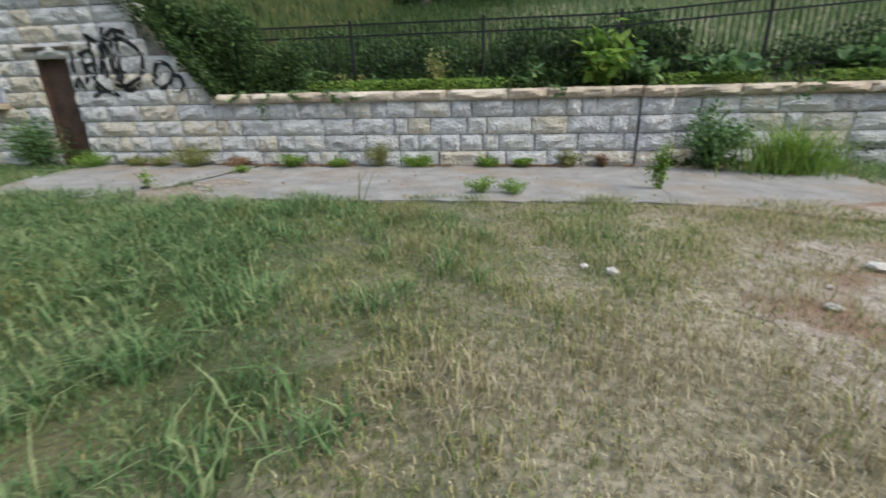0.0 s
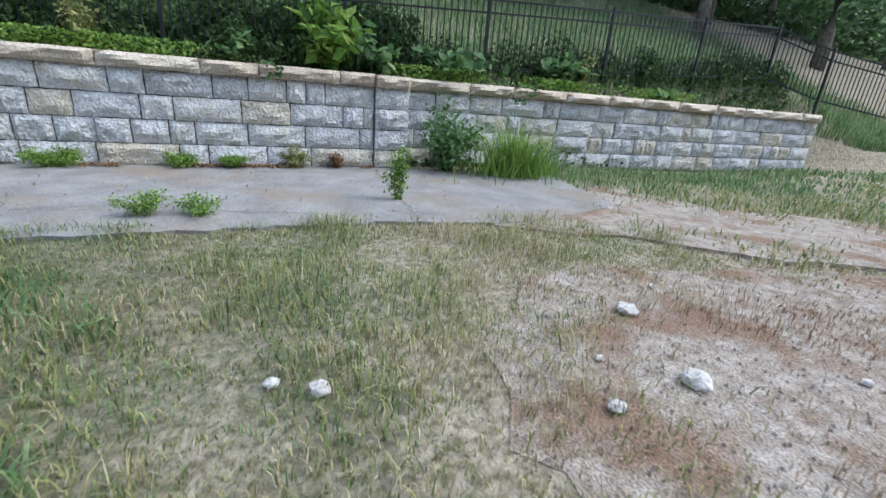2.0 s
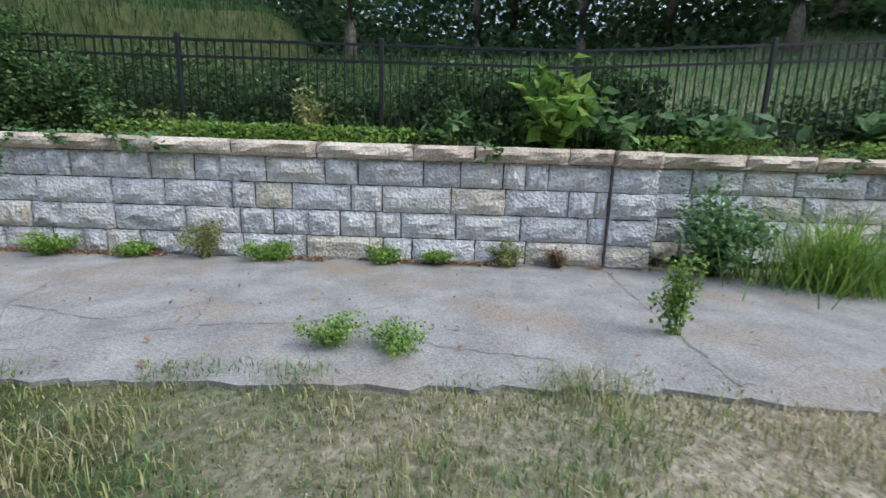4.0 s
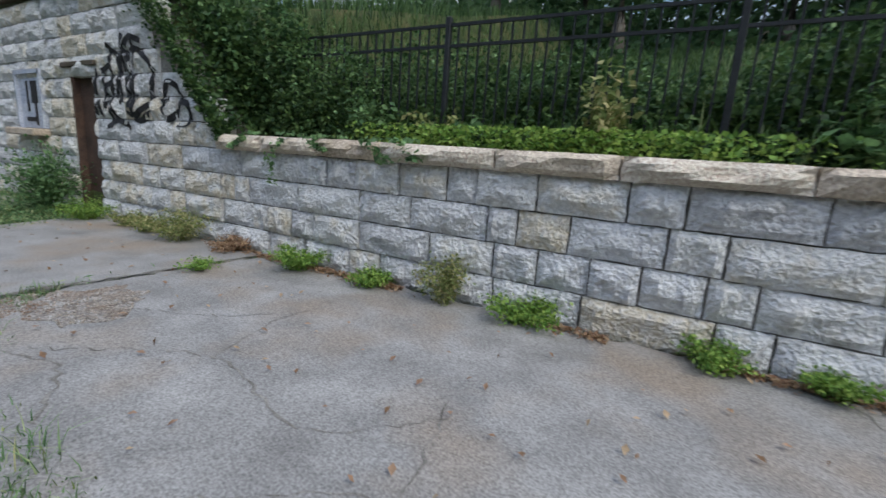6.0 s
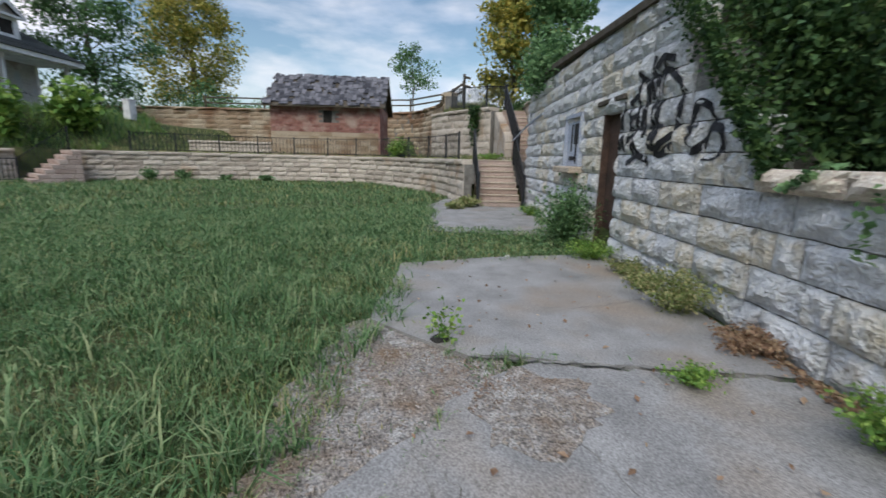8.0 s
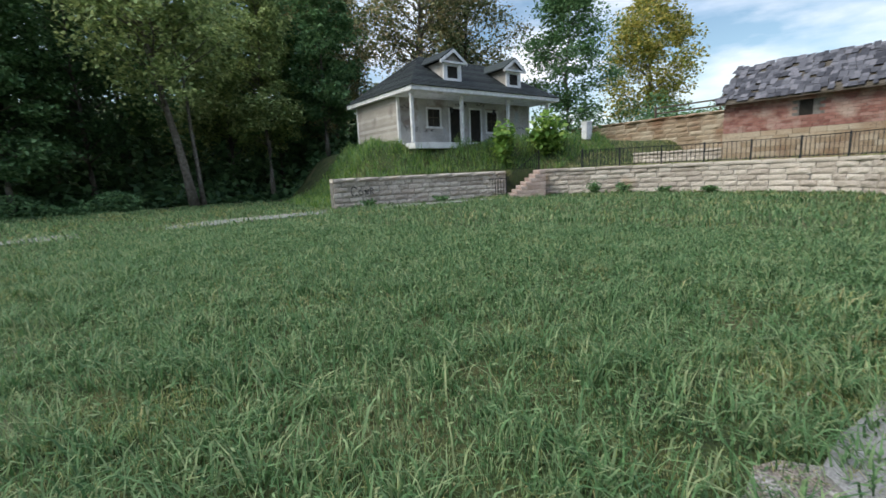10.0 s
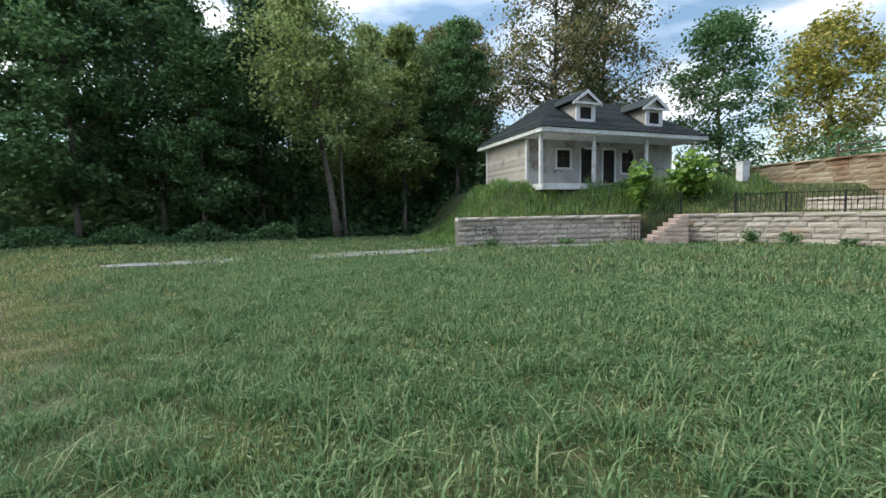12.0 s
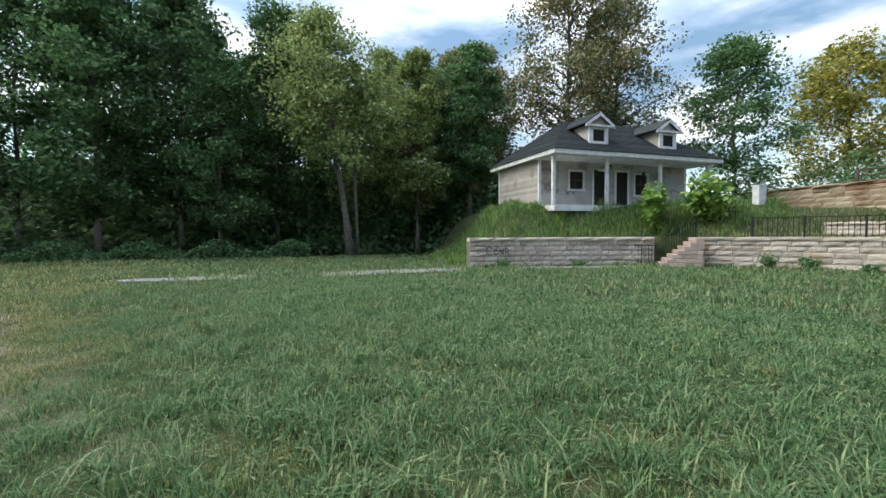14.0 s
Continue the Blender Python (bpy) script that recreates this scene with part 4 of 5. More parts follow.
        for sgn in (-1, 1):
            p = [(x, zt + .64), (x + sgn * 1.02, zt - .07)]
            vs = [w.verts.new((p[i][0], y, p[i][1] + o)) for y in (yf + .26, yf + .2) for i, o in ((0, -.17), (1, -.15), (1, .03), (0, .04))]
            for fc in ((0, 1, 2, 3), (7, 6, 5, 4), (0, 4, 5, 1), (1, 5, 6, 2), (2, 6, 7, 3), (3, 7, 4, 0)):
                w.faces.new([vs[k] for k in fc])
        box(w, x - .95, x + .95, yf + .05, yf + .24, zt - .16, zt - .04)
        part("gable_trim", w, M_WHITE, d)
        t = bmesh.new()
        t.faces.new([t.verts.new(p) for p in ((x - .8, yf + .03, zt - .05), (x + .8, yf + .03, zt - .05), (x, yf + .03, zt + .55))])
        part("gable", t, M_SIDING, d)
    part("porch_lamp", boxed(1.55, 1.72, front + .02, front + .2, 2.05, 2.35, .02), M_BLACK, h)
    part("porch_lamp", boxed(-2.2, -2.05, front + .02, front + .2, 2.05, 2.35, .02), M_BLACK, h)
    return h


cottage()


# ---- brick shed ----
def shed():
    a, b = Vector((-34.7, -4.3, 0)), Vector((-34.9, 2.2, 0))
    rz = math.degrees(math.atan2(a.y - b.y, a.x - b.x))       # x axis from b to a; front faces the lawn
    s = thing("brick_shed", "old red brick shed on tan stone base with ragged roof", "shed", (b.x, b.y, 1.2), rz)
    W = (a - b).length
    D = 5.0
    core = part("wall", boxed(.05, W - .05, .05, D - .05, -.2, 3.3), M_MORTAR, s)
    rng = random.Random(8)
    blk = [bpy.data.meshes.new("block") for _ in range(3)]
    for i, me in enumerate(blk):
        q = bmesh.new()
        box(q, 0, 1, 0, 1, 0, 1, .03)
        q.to_mesh(me)
        q.free()
        me.materials.append(M_TAN)
    brk = bpy.data.meshes.new("brick")
    q = bmesh.new()
    box(q, 0, 1, 0, 1, 0, 1, .04)
    q.to_mesh(brk)
    q.free()
    brk.materials.append(M_BRICK)

    def lay(me, x, y, z, sx, sy, sz):
        o = new(me.name.split(".")[0], me)
        o.parent = s
        o.location, o.scale = (x, y, z), (sx, sy, sz)
    # front is y = D side turned to the lawn
    for c in range(7):
        x = -rng.uniform(0, .3)
        while x < W:
            L = rng.uniform(.5, .9)
            x0, x1 = max(0, x), min(W, x + L)
            if x1 - x0 > .1:
                lay(rng.choice(blk), x0, D - .1, -.05 + c * .25, x1 - x0 - .015, .1 + rng.uniform(-.015, .015), .238)
            x += L
    for c in range(12):
        x = -.2 * (c % 2)
        while x < W:
            x0, x1 = max(0, x), min(W, x + .4)
            z = 1.7 + c * .14
            if x1 - x0 > .08 and not (z > 2.15 and z < 2.95 and x1 > W * .42 + .05 and x0 < W * .42 + .62):
                lay(brk, x0, D - .1, z, x1 - x0 - .01, .085 + rng.uniform(-.012, .012), .131)
            x += .4
    # dark panel painting the unlit inside of the shed
    part("window", boxed(W * .42 + .1, W * .42 + .6, D - .08, D - .02, 2.2, 2.95), M_DARK, s, "small dark window opening")
    part("end_wall", boxed(-.06, .05, 0, D, -.1, 3.3), M_BRICK, s)
    g = bmesh.new()
    g.faces.new([g.verts.new(p) for p in ((-.04, 0, 3.3), (-.04, D, 3.3), (-.04, D / 2, 5.15))])
    part("gable", g, M_WOOD, s)
    r = bmesh.new()
    for y0, y1, z0, z1 in ((D + .45, D / 2, 3.1, 5.2), (-.45, D / 2, 3.1, 5.2)):
        vs = [r.verts.new(p) for p in ((-.4, y0, z0), (W + .25, y0, z0), (W + .25, y1, z1), (-.4, y1, z1))]
        vt = [r.verts.new(v.co + Vector((0, 0, .07))) for v in vs]
        for f in ((0, 1, 2, 3),):
            r.faces.new([vs[i] for i in f][::-1])
            r.faces.new([vt[i] for i in f])
        for i in range(4):
            r.faces.new((vs[i], vs[(i + 1) % 4], vt[(i + 1) % 4], vt[i]))
    bmesh.ops.recalc_face_normals(r, faces=r.faces)
    roof = part("roof", r, M_WOOD, s, "ragged grey shake roof with gaps")
    shk = bpy.data.meshes.new("shake")
    q = bmesh.new()
    box(q, 0, 1, 0, 1, 0, 1)
    q.to_mesh(shk)
    q.free()
    shk.materials.append(M_SHAKE)
    ang = math.atan2(2.1, -(D / 2 + .45))
    sl = math.hypot(2.1, D / 2 + .45)
    n = 12
    for c in range(n):
        x = -.42 + rng.uniform(-.05, .1)
        while x < W + .2:
            w = rng.uniform(.18, .34)
            if rng.random() > .1:
                o = new("shake", shk)
                o.parent = roof
                k = c / n
                y, z = D + .5 - (D / 2 + .45) * k, 3.17 + 2.1 * k
                o.matrix_basis = Matrix.Translation((x, y, z + .03 + rng.uniform(0, .03))) @ Matrix.Rotation(ang + rng.uniform(-.14, .05), 4, "X") @ Matrix.Rotation(rng.uniform(-.05, .05), 4, "Z") @ Matrix.Diagonal((w - .02, sl / n * rng.uniform(.85, 1.5), -.02, 1))
            x += w
    return s


shed()
stone_wall("low_wall", "low pale stone wall below the tan wall", [(-30.9, -9.8), (-30.9, -4.6)], 1.3, 2.25, 3, [.5, .7, .9], S_TERR, S_TERRCAP, .15, seed=10)
util = thing("utility_box", "white metal utility box near the cottage", "utility box", (-29.3, -12.2, gz(-29.3, -12.2)))
part("cabinet", boxed(-.3, .3, -.2, .2, 0, 1.1, .02), M_WHITE, util)
part("lid", boxed(-.33, .33, -.23, .23, 1.1, 1.16, .01), M_WHITE, util)

# ---- brick steps in the terrace wall ----
bs = ARC[STEP_AT - 2]
be = ARC[STEP_AT + 2]
rz = math.degrees(math.atan2(be[1] - bs[1], be[0] - bs[0]))
brick_steps = thing("brick_steps", "pinkish brick steps rising through the terrace wall", "steps", (bs[0], bs[1], 0), rz)
blen = math.hypot(be[0] - bs[0], be[1] - bs[1])
for i in range(7):
    a = blen * (.05 + .13 * i)
    st = part("step", boxed(a, blen + .02, -1.3, .12, i * .21 - (.1 if i == 0 else 0), i * .21 + .21, .01), M_BRICKSTEP, brick_steps)
    for k in range(6):
        part("brick", boxed(a - .03, a + .22, -1.2 + k * .22, -1.0 + k * .22, i * .21 + .06, i * .21 + .222, .008), M_BRICKSTEP, st)
for i in range(7):
    x = blen * (.05 + .13 * i)
    while x < blen - .05:
        w = min(.42 if i % 2 else .36, blen - x)
        part("brick", boxed(x + .006, x + w - .006, -1.33, -1.29, i * .21 + .012, i * .21 + .2, .01), M_BRICKSTEP, brick_steps)
        x += w
dirv = Vector((be[0] - bs[0], be[1] - bs[1], 0)).normalized()
nrmv = Vector((dirv.y, -dirv.x, 0))
p0 = Vector((bs[0], bs[1], 0)) + nrmv * .2
rail_fence("step_railing", "thin black iron railing beside the brick steps", [tuple(p0 - dirv * 1.3 + Vector((0, 0, .05))), tuple(p0 + Vector((0, 0, .05))), tuple(p0 + dirv * blen + nrmv * -.4 + Vector((0, 0, 1.5)))], 1.05, picket=.16, pick_w=.022, rails=(.97, .12))


# ---- graffiti ----
def strokes(name, label, lines, place, width=.03):
    """Sprayed lines laid on the stones of the wall: each line in the wall's own (along, up) metres."""
    dg = bpy.context.evaluated_depsgraph_get()
    bm = bmesh.new()
    for ln in lines:
        pts = spline(ln, .05)
        prev = None
        for i, (u, v) in enumerate(pts):
            q = pts[min(i + 1, len(pts) - 1)]
            p = pts[max(i - 1, 0)]
            d = Vector((q[0] - p[0], q[1] - p[1]))
            d = d.normalized() if d.length else Vector((1, 0))
            pair = []
            for sgn in (-1, 1):
                uu, vv = u - d.y * width * sgn, v + d.x * width * sgn
                o, w = place(uu, vv)
                ok, loc, nor, *_ = scene.ray_cast(dg, o, w, distance=2)
                pair.append(bm.verts.new((loc if ok else o + w * .9) - w * .012))
            if prev:
                bm.faces.new((prev[0], pair[0], pair[1], prev[1]))
            prev = pair
    ob = part(name, bm, M_SPRAY)
    tagged(ob, label, "graffiti", kind="structure")


bpy.context.view_layer.update()
strokes("graffiti_1", "large black spray-painted letters on pale stone", [
    [(-9.0, 1.75), (-8.95, 2.1), (-8.98, 2.4)], [(-9.05, 2.35), (-8.75, 2.42), (-8.72, 2.2), (-8.95, 2.1)], [(-9.0, 2.1), (-8.7, 1.8), (-8.6, 1.62)],
    [(-8.55, 2.2), (-8.45, 2.5), (-8.35, 2.55), (-8.3, 1.95)], [(-8.6, 1.95), (-8.5, 2.3)],
    [(-8.2, 2.6), (-8.22, 2.2), (-8.2, 1.8)], [(-8.3, 2.55), (-7.95, 2.62), (-7.6, 2.4), (-7.55, 2.1), (-7.75, 1.85), (-8.1, 1.7), (-8.05, 2.0)],
    [(-7.4, 1.9), (-7.2, 2.15), (-6.95, 2.05), (-7.0, 1.8), (-7.25, 1.65), (-7.4, 1.8), (-7.2, 1.95)], [(-7.0, 1.9), (-6.75, 1.85), (-6.8, 1.62), (-7.0, 1.6)],
    [(-8.9, 1.5), (-8.6, 1.62), (-8.3, 1.5)], [(-9.25, 2.0), (-9.2, 2.4)], [(-8.78, 1.5), (-8.72, 2.1), (-8.7, 2.7)], [(-8.48, 1.85), (-8.44, 2.4), (-8.3, 2.85)], [(-8.12, 1.6), (-8.1, 2.2), (-8.0, 2.8)], [(-8.75, 2.72), (-8.45, 2.55), (-8.1, 2.78), (-7.8, 2.72)], [(-8.3, 1.75), (-8.0, 1.62), (-7.7, 1.75)], [(-9.3, 1.7), (-9.15, 1.9), (-9.1, 1.6)]],
    lambda u, v: (Vector((u, 8.2, v)), Vector((0, 1, 0))), .042)


def on_terrace(u, v):
    P = np.array(ARC[:STEP_AT])
    S = np.r_[0, np.cumsum(np.linalg.norm(np.diff(P, axis=0), axis=1))]
    p = Vector((np.interp(u, S, P[:, 0]), np.interp(u, S, P[:, 1]), v))
    t = Vector((-.98, .19, 0))
    n = Vector((t.y, -t.x, 0))
    return p + n * .8, -n


strokes("graffiti_2", "small black spray-painted letters C O N R", [
    [(1.75, 1.0), (1.5, 1.12), (1.3, .95), (1.3, .7), (1.5, .55), (1.75, .62)], [(2.05, .9), (1.9, .75), (2.05, .58), (2.25, .72), (2.1, .9), (2.0, .88)],
    [(2.4, .58), (2.45, .92), (2.65, .6), (2.72, .95)], [(2.9, .58), (2.92, .98), (3.15, .9), (2.98, .78), (3.2, .58)]], lambda u, v: on_terrace(.1 + .62 * u, .78 + .8 * (v - .78)), .03)

# ---- trees ----
spots = [  # x, y, height, crown radius, crown start, leaf kind, lean
    (14.5, -33, 21, 5.2, .16, 0), (9.2, -31, 20, 5.0, .15, 1), (4.5, -33, 22, 5.0, .18, 0), (1.4, -30.5, 15, 4.0, .1, 1), (-2.5, -35, 21, 4.6, .25, 0),
    (-12.5, -37, 19, 4.2, .25, 2), (-16.5, -36, 17, 4.2, .2, 1), (-20, -38, 17, 4.2, .15, 5), (20, -31, 20, 5, .15, 0), (-5, -42, 22, 5, .2, 1), (6, -41, 23, 5.5, .2, 0),
    (13, -42, 23, 5.5, .2, 1), (-14, -46, 19, 5, .2, 2), (0, -45, 20, 5, .25, 0), (-24, -40, 19, 5, .12, 5), (27, -32, 20, 5, .15, 1), (-9, -50, 19, 5, .2, 2), (-14, -31, 17, 4.5, .1, 2), (-19, -31, 15, 4.5, .1, 1), (-36, -34, 13, 5, .1, 1)]
kinds = [("broadleaf_tree", "tall dark green forest tree", L_DARK), ("broadleaf_tree", "leafy mid-green forest tree", L_MID), ("broadleaf_tree", "yellowish green forest tree", L_YELLOW),
         ("maple_tree", "golden yellow autumn tree", L_GOLD), ("broadleaf_tree", "tall tree with thin browning foliage", L_BROWN), ("cedar_tree", "dark olive forest tree", L_BROWN)]
protos = {}
for i, (x, y, h, r, lo, k) in enumerate(spots):
    nm, lb, mt = kinds[k]
    var = (k, i % 2)
    if var in protos:
        ob, ph = protos[var]
        ob = copy_thing(ob, pose(x, y, gz(x, y), 0, 0, (i * 77) % 360))
        ob.scale = (h / ph * (.92 + .05 * (i % 4)),) * 2 + (h / ph,)
    else:
        protos[var] = (tree(nm, lb, (x, y, gz(x, y)), h, r, lo, mt, 20 + i, leaves=16000, leaf=.25, trunk_r=.22, clumps=110, group="forest trees"), h)
# the leaning two-stemmed tree at the wood's edge
tree("leaning_tree", "slender grey tree with leaning stem and thin yellow-green crown", (-8.0, -28.5, 0), 18, 5.8, .38, L_YELLOW, 61, leaves=13000, leaf=.21, trunk_r=.3, lean=(.12, -.02), clumps=130)
tree("leaning_tree", "slim grey stem beside a leaning tree", (-8.6, -28.9, 0), 15, 2.6, .5, L_YELLOW, 62, leaves=2500, leaf=.26, trunk_r=.17, lean=(.03, -.03), clumps=40)
# behind the cottage and on the rise
tree("tall_tree", "very tall tree with thin browning leaves behind the cottage", (-28.3, -29.4, 2), 25, 7.6, .26, L_BROWN, 70, leaves=16000, leaf=.23, trunk_r=.42, clumps=120)
tree("tall_tree", "very tall tree with thin browning leaves behind the cottage", (-34.6, -30.4, 2), 23, 6.6, .26, L_BROWN, 71, leaves=14000, leaf=.23, trunk_r=.38, clumps=110)
tree("green_tree", "full green tree on the rise beside the cottage", (-39.8, -21.9, 4), 13.5, 5.6, .08, L_MID, 72, leaves=14000, leaf=.22, trunk_r=.22, clumps=100)
tree("maple_tree", "golden yellow autumn tree on the hilltop", (-58.4, -24.1, 5), 16, 7.2, .12, L_GOLD, 73, leaves=14000, leaf=.27, trunk_r=.32, clumps=100)
tree("small_tree", "small airy green tree on the hilltop", (-58, 2.5, 6), 8.5, 3.6, .35, L_MID, 74, leaves=2400, leaf=.2, trunk_r=.13, clumps=45)
tree("maple_tree", "bright yellow-green tree beyond the upper stairs", (-41, 12.0, 5.5), 9.5, 4.4, .08, L_GOLD, 75, leaves=9000, leaf=.26, trunk_r=.2, clumps=90)
tree("green_tree", "dark green tree overhanging the upper stairs", (-27, 12.5, 4.6), 6.5, 2.8, .1, L_MID, 76, leaves=6000, leaf=.2, trunk_r=.14, clumps=70)
for i, (x, y, h) in enumerate(((-19, 24, 15), (-12, 30, 17), (-5, 29, 18), (2, 32, 18), (8, 31, 17), (14, 33, 18), (21, 29, 18), (-26, 26, 14), (27, 24, 17), (5, 38, 19), (-9, 38, 18), (18, 40, 19), (16, 25, 16), (22, 20, 16), (29, 18, 17), (34, 25, 17), (40, 20, 17), (25, 33, 18))):
    if i == 0:
        hp = tree("hill_tree", "tall bare-stemmed tree on the wooded hilltop", (x, y, gz(x, y)), h, 4.2, .4, L_DARK, 80, leaves=8000, leaf=.32, trunk_r=.3, clumps=80, group="hilltop trees")
    else:
        copy_thing(hp, pose(x, y, gz(x, y) - .2, 0, 0, i * 67)).scale = (h / 15,) * 3

# shrubs and scrub on the rise behind the cottage
nr = np.random.default_rng(17)
n = 26000
ux, uy = nr.uniform(-62, -35, n), nr.uniform(-36, -13, n)
tall = np.array([noise.noise(Vector((a * .3, b * .3, 4))) for a, b in zip(ux, uy)])
m = (tall > -.12) & ((ux < -41.5) | (uy < -19))
uz = height(ux, uy) + nr.random(n) * np.clip(1.2 + 4.0 * tall, .3, 3.2)
ob = new("hill_scrub", leaf_mesh("hill_scrub", np.stack([ux, uy, uz], -1)[m], .2, L_MID, 18))
tagged(ob, "leafy green scrub on the rise behind the cottage", "scrub", kind="stuff")

# undergrowth under the wood and along its edge
nr = np.random.default_rng(5)
n = 42000
ux = nr.uniform(-34, 40, n)
uy = nr.uniform(-62, -30, n) - np.abs(ux + 5) * .02
clump = np.array([noise.noise(Vector((a * .25, b * .25, 0))) for a, b in zip(ux, uy)])
uz = height(ux, uy) + nr.random(n) ** 1.5 * np.clip((-30 - uy) * .8, .6, 15) * np.clip(.7 + clump, .1, 1.4)
ob = new("undergrowth", leaf_mesh("undergrowth", np.stack([ux, uy, uz], -1), .5, L_DARK, 6))
tagged(ob, "dense dark undergrowth below the forest trees", "undergrowth", kind="stuff")
n = 14000
ux, uy = nr.uniform(-5, 34, n), nr.uniform(-31, -27.5, n)
uz = height(ux, uy) + nr.random(n) * .9 * (1 + .5 * np.sin(ux * 1.3))
ob = new("edge_weeds", leaf_mesh("edge_weeds", np.stack([ux, uy, uz], -1), .16, L_MID, 7))
tagged(ob, "leafy weeds along the edge of the wood", "weeds", kind="stuff")
n = 60000
ux, uy = nr.uniform(-34, 75, n), nr.uniform(30, 58, n)
uy = uy - np.clip(ux - 14, 0, 60) * .3
uz = height(ux, uy) + nr.random(n) * np.clip((uy + np.clip(ux - 14, 0, 60) * .3 - 28) * .6, .8, 12) * (.6 + .4 * ramp01(ux, -9, 0))
ob = new("hill_woods", leaf_mesh("hill_woods", np.stack([ux, uy, uz], -1), .45, L_DARK, 8))
tagged(ob, "dark woods on the hilltop behind the fence", "woods", kind="stuff")

# ---- grass ----
WALK_LINE = [(0, -1), (1.0, 2.5), (.6, 4.4), (-1.9, 6.0), (-4.2, 6.0)]


def scatter(name, n, x0, x1, y0, y1, dmin, dmax, seed):
    rng = np.random.default_rng(seed)
    x, y = rng.uniform(x0, x1, n), rng.uniform(y0, y1, n)
    d = line_dist(x, y, WALK_LINE)
    keep = (d >= dmin) & (d < dmax) & ~in_poly(x, y, TERRACE) & (y < 8.95)
    for poly in (SLAB_A, SLAB_B, SLAB_C):
        keep &= ~in_poly(x, y, poly) | (line_dist(x, y, poly + poly[:1]) < .22 * rng.random(n) ** .5 * 1.3) & ((y < 6.3) | (x < -8))
    for poly, p in ((PATH_BARE, .06), (BARE, .13), (RUBBLE, .03), (ROAD, .6)):
        keep &= ~in_poly(x, y, poly) | (rng.random(n) < np.where(line_dist(x, y, poly) < (.8 if poly is not RUBBLE else .3), .9 * (1 - line_dist(x, y, poly) / .8), 0) + p)
    return x[keep], y[keep], rng


def tone(x, y, rng):
    """0 green, 1 olive, 2 dry."""
    big = np.sin(x * .9 + 1.3 * np.sin(y * .7)) * np.sin(y * 1.1 + x * .4)
    v = ramp01(x + .12 * y, -2.6, 1.4) * 1.15 + (.36 * big + .3 * np.sin(x * 2.7 + 2 * np.sin(y * 1.9)) * np.sin(y * 3.1 + np.sin(x * 1.3))) * ramp01(x, -5, 0) + rng.normal(0, .28, len(x)) + .15 * ramp01(x + .55 * (y + 13), 1, 10) * (y < -2)
    v = v * (.45 + .55 * ramp01(y, -7, -1)) - .4 * ramp01(y, 3.8, 5.2) * (x > -1) - .8 * ramp01(y, 6.2, 7.2) * (x > 4)
    v = v + .5 * (1 - ramp01(line_dist(x, y, [(-3.4, 5.5), (-6.2, 5.5), (-8.6, 5.6), (-9.3, 7.0), (-11.5, 6.0)]), .15, 1.3)) * (x < -3)
    return np.where(v < .5, 0, np.where(v < 1.0, 1, 2))


for nm, n, box4, dm, hh, ww, sd in (("near", 520000, (-13, 8, -7, 8.9), (0, 4.2), (.06, .16), .0036, 1), ("mid", 230000, (-22, 15, -14, 8.9), (4.2, 10.5), (.09, .25), .0085, 2),
                                    ("far", 130000, (-28, 26, -28, 9), (10.5, 40), (.12, .28), .018, 3)):
    x, y, rng = scatter(nm, n, *box4, *dm, sd)
    k = tone(x, y, rng)
    clumpy = .62 + .3 * np.sin(x * 7.3 + 2 * np.sin(y * 5.1)) * np.sin(y * 6.7 + np.sin(x * 4.9)) + .55 * np.clip(np.sin(x * 3.1 + np.sin(y * 2.3)) * np.sin(y * 2.9 + 1.1 * np.sin(x * 2.1)), -.5, 1)
    k = np.where((k == 0) & (np.sin(x * 1.7 + 2 * np.sin(y * .9)) * np.sin(y * 1.4 + x * .5) + rng.normal(0, .35, len(x)) > .75), 1, k)
    h = rng.uniform(*hh, len(x)) * clumpy * np.where(k == 2, .9, 1)
    for q, (mt, lb) in enumerate(((L_GRASS, "lush green lawn grass"), (L_OLIVE, "olive half-dry grass"), (L_DRY, "dry straw-coloured grass"))):
        s = k == q
        blades("grass", x[s], y[s], height(x[s], y[s]), h[s], ww * rng.uniform(.7, 1.5, s.sum()), mt, lb, 1.2, sd * 10 + q)
# broad seeding blades standing above the lawn
x, y, rng = scatter("tall", 14000, -22, 2, -13, 6, 1.0, 30, 9)
s = x < -2.5
blades("tall_grass", x[s], y[s], height(x[s], y[s]), rng.uniform(.12, .32, s.sum()), rng.uniform(.006, .012, s.sum()), L_GRASS, "taller broad grass blades above the lawn", 1.3, 99)
x, y, rng = scatter("broad", 190000, -20, 1, -13, 8.5, .4, 11, 12)
s = x + rng.normal(0, 1, len(x)) < -3.0
ob = new("low_plants", leaf_mesh("low_plants", np.stack([x[s], y[s], height(x[s], y[s]) + .02 + .11 * rng.random(s.sum())], -1), .011 + .0016 * line_dist(x[s], y[s], WALK_LINE)[:, None], L_GRASS, 13, .45, 4.5))
tagged(ob, "low broad-leaved plants among the lawn grass", "low_plants", kind="stuff")
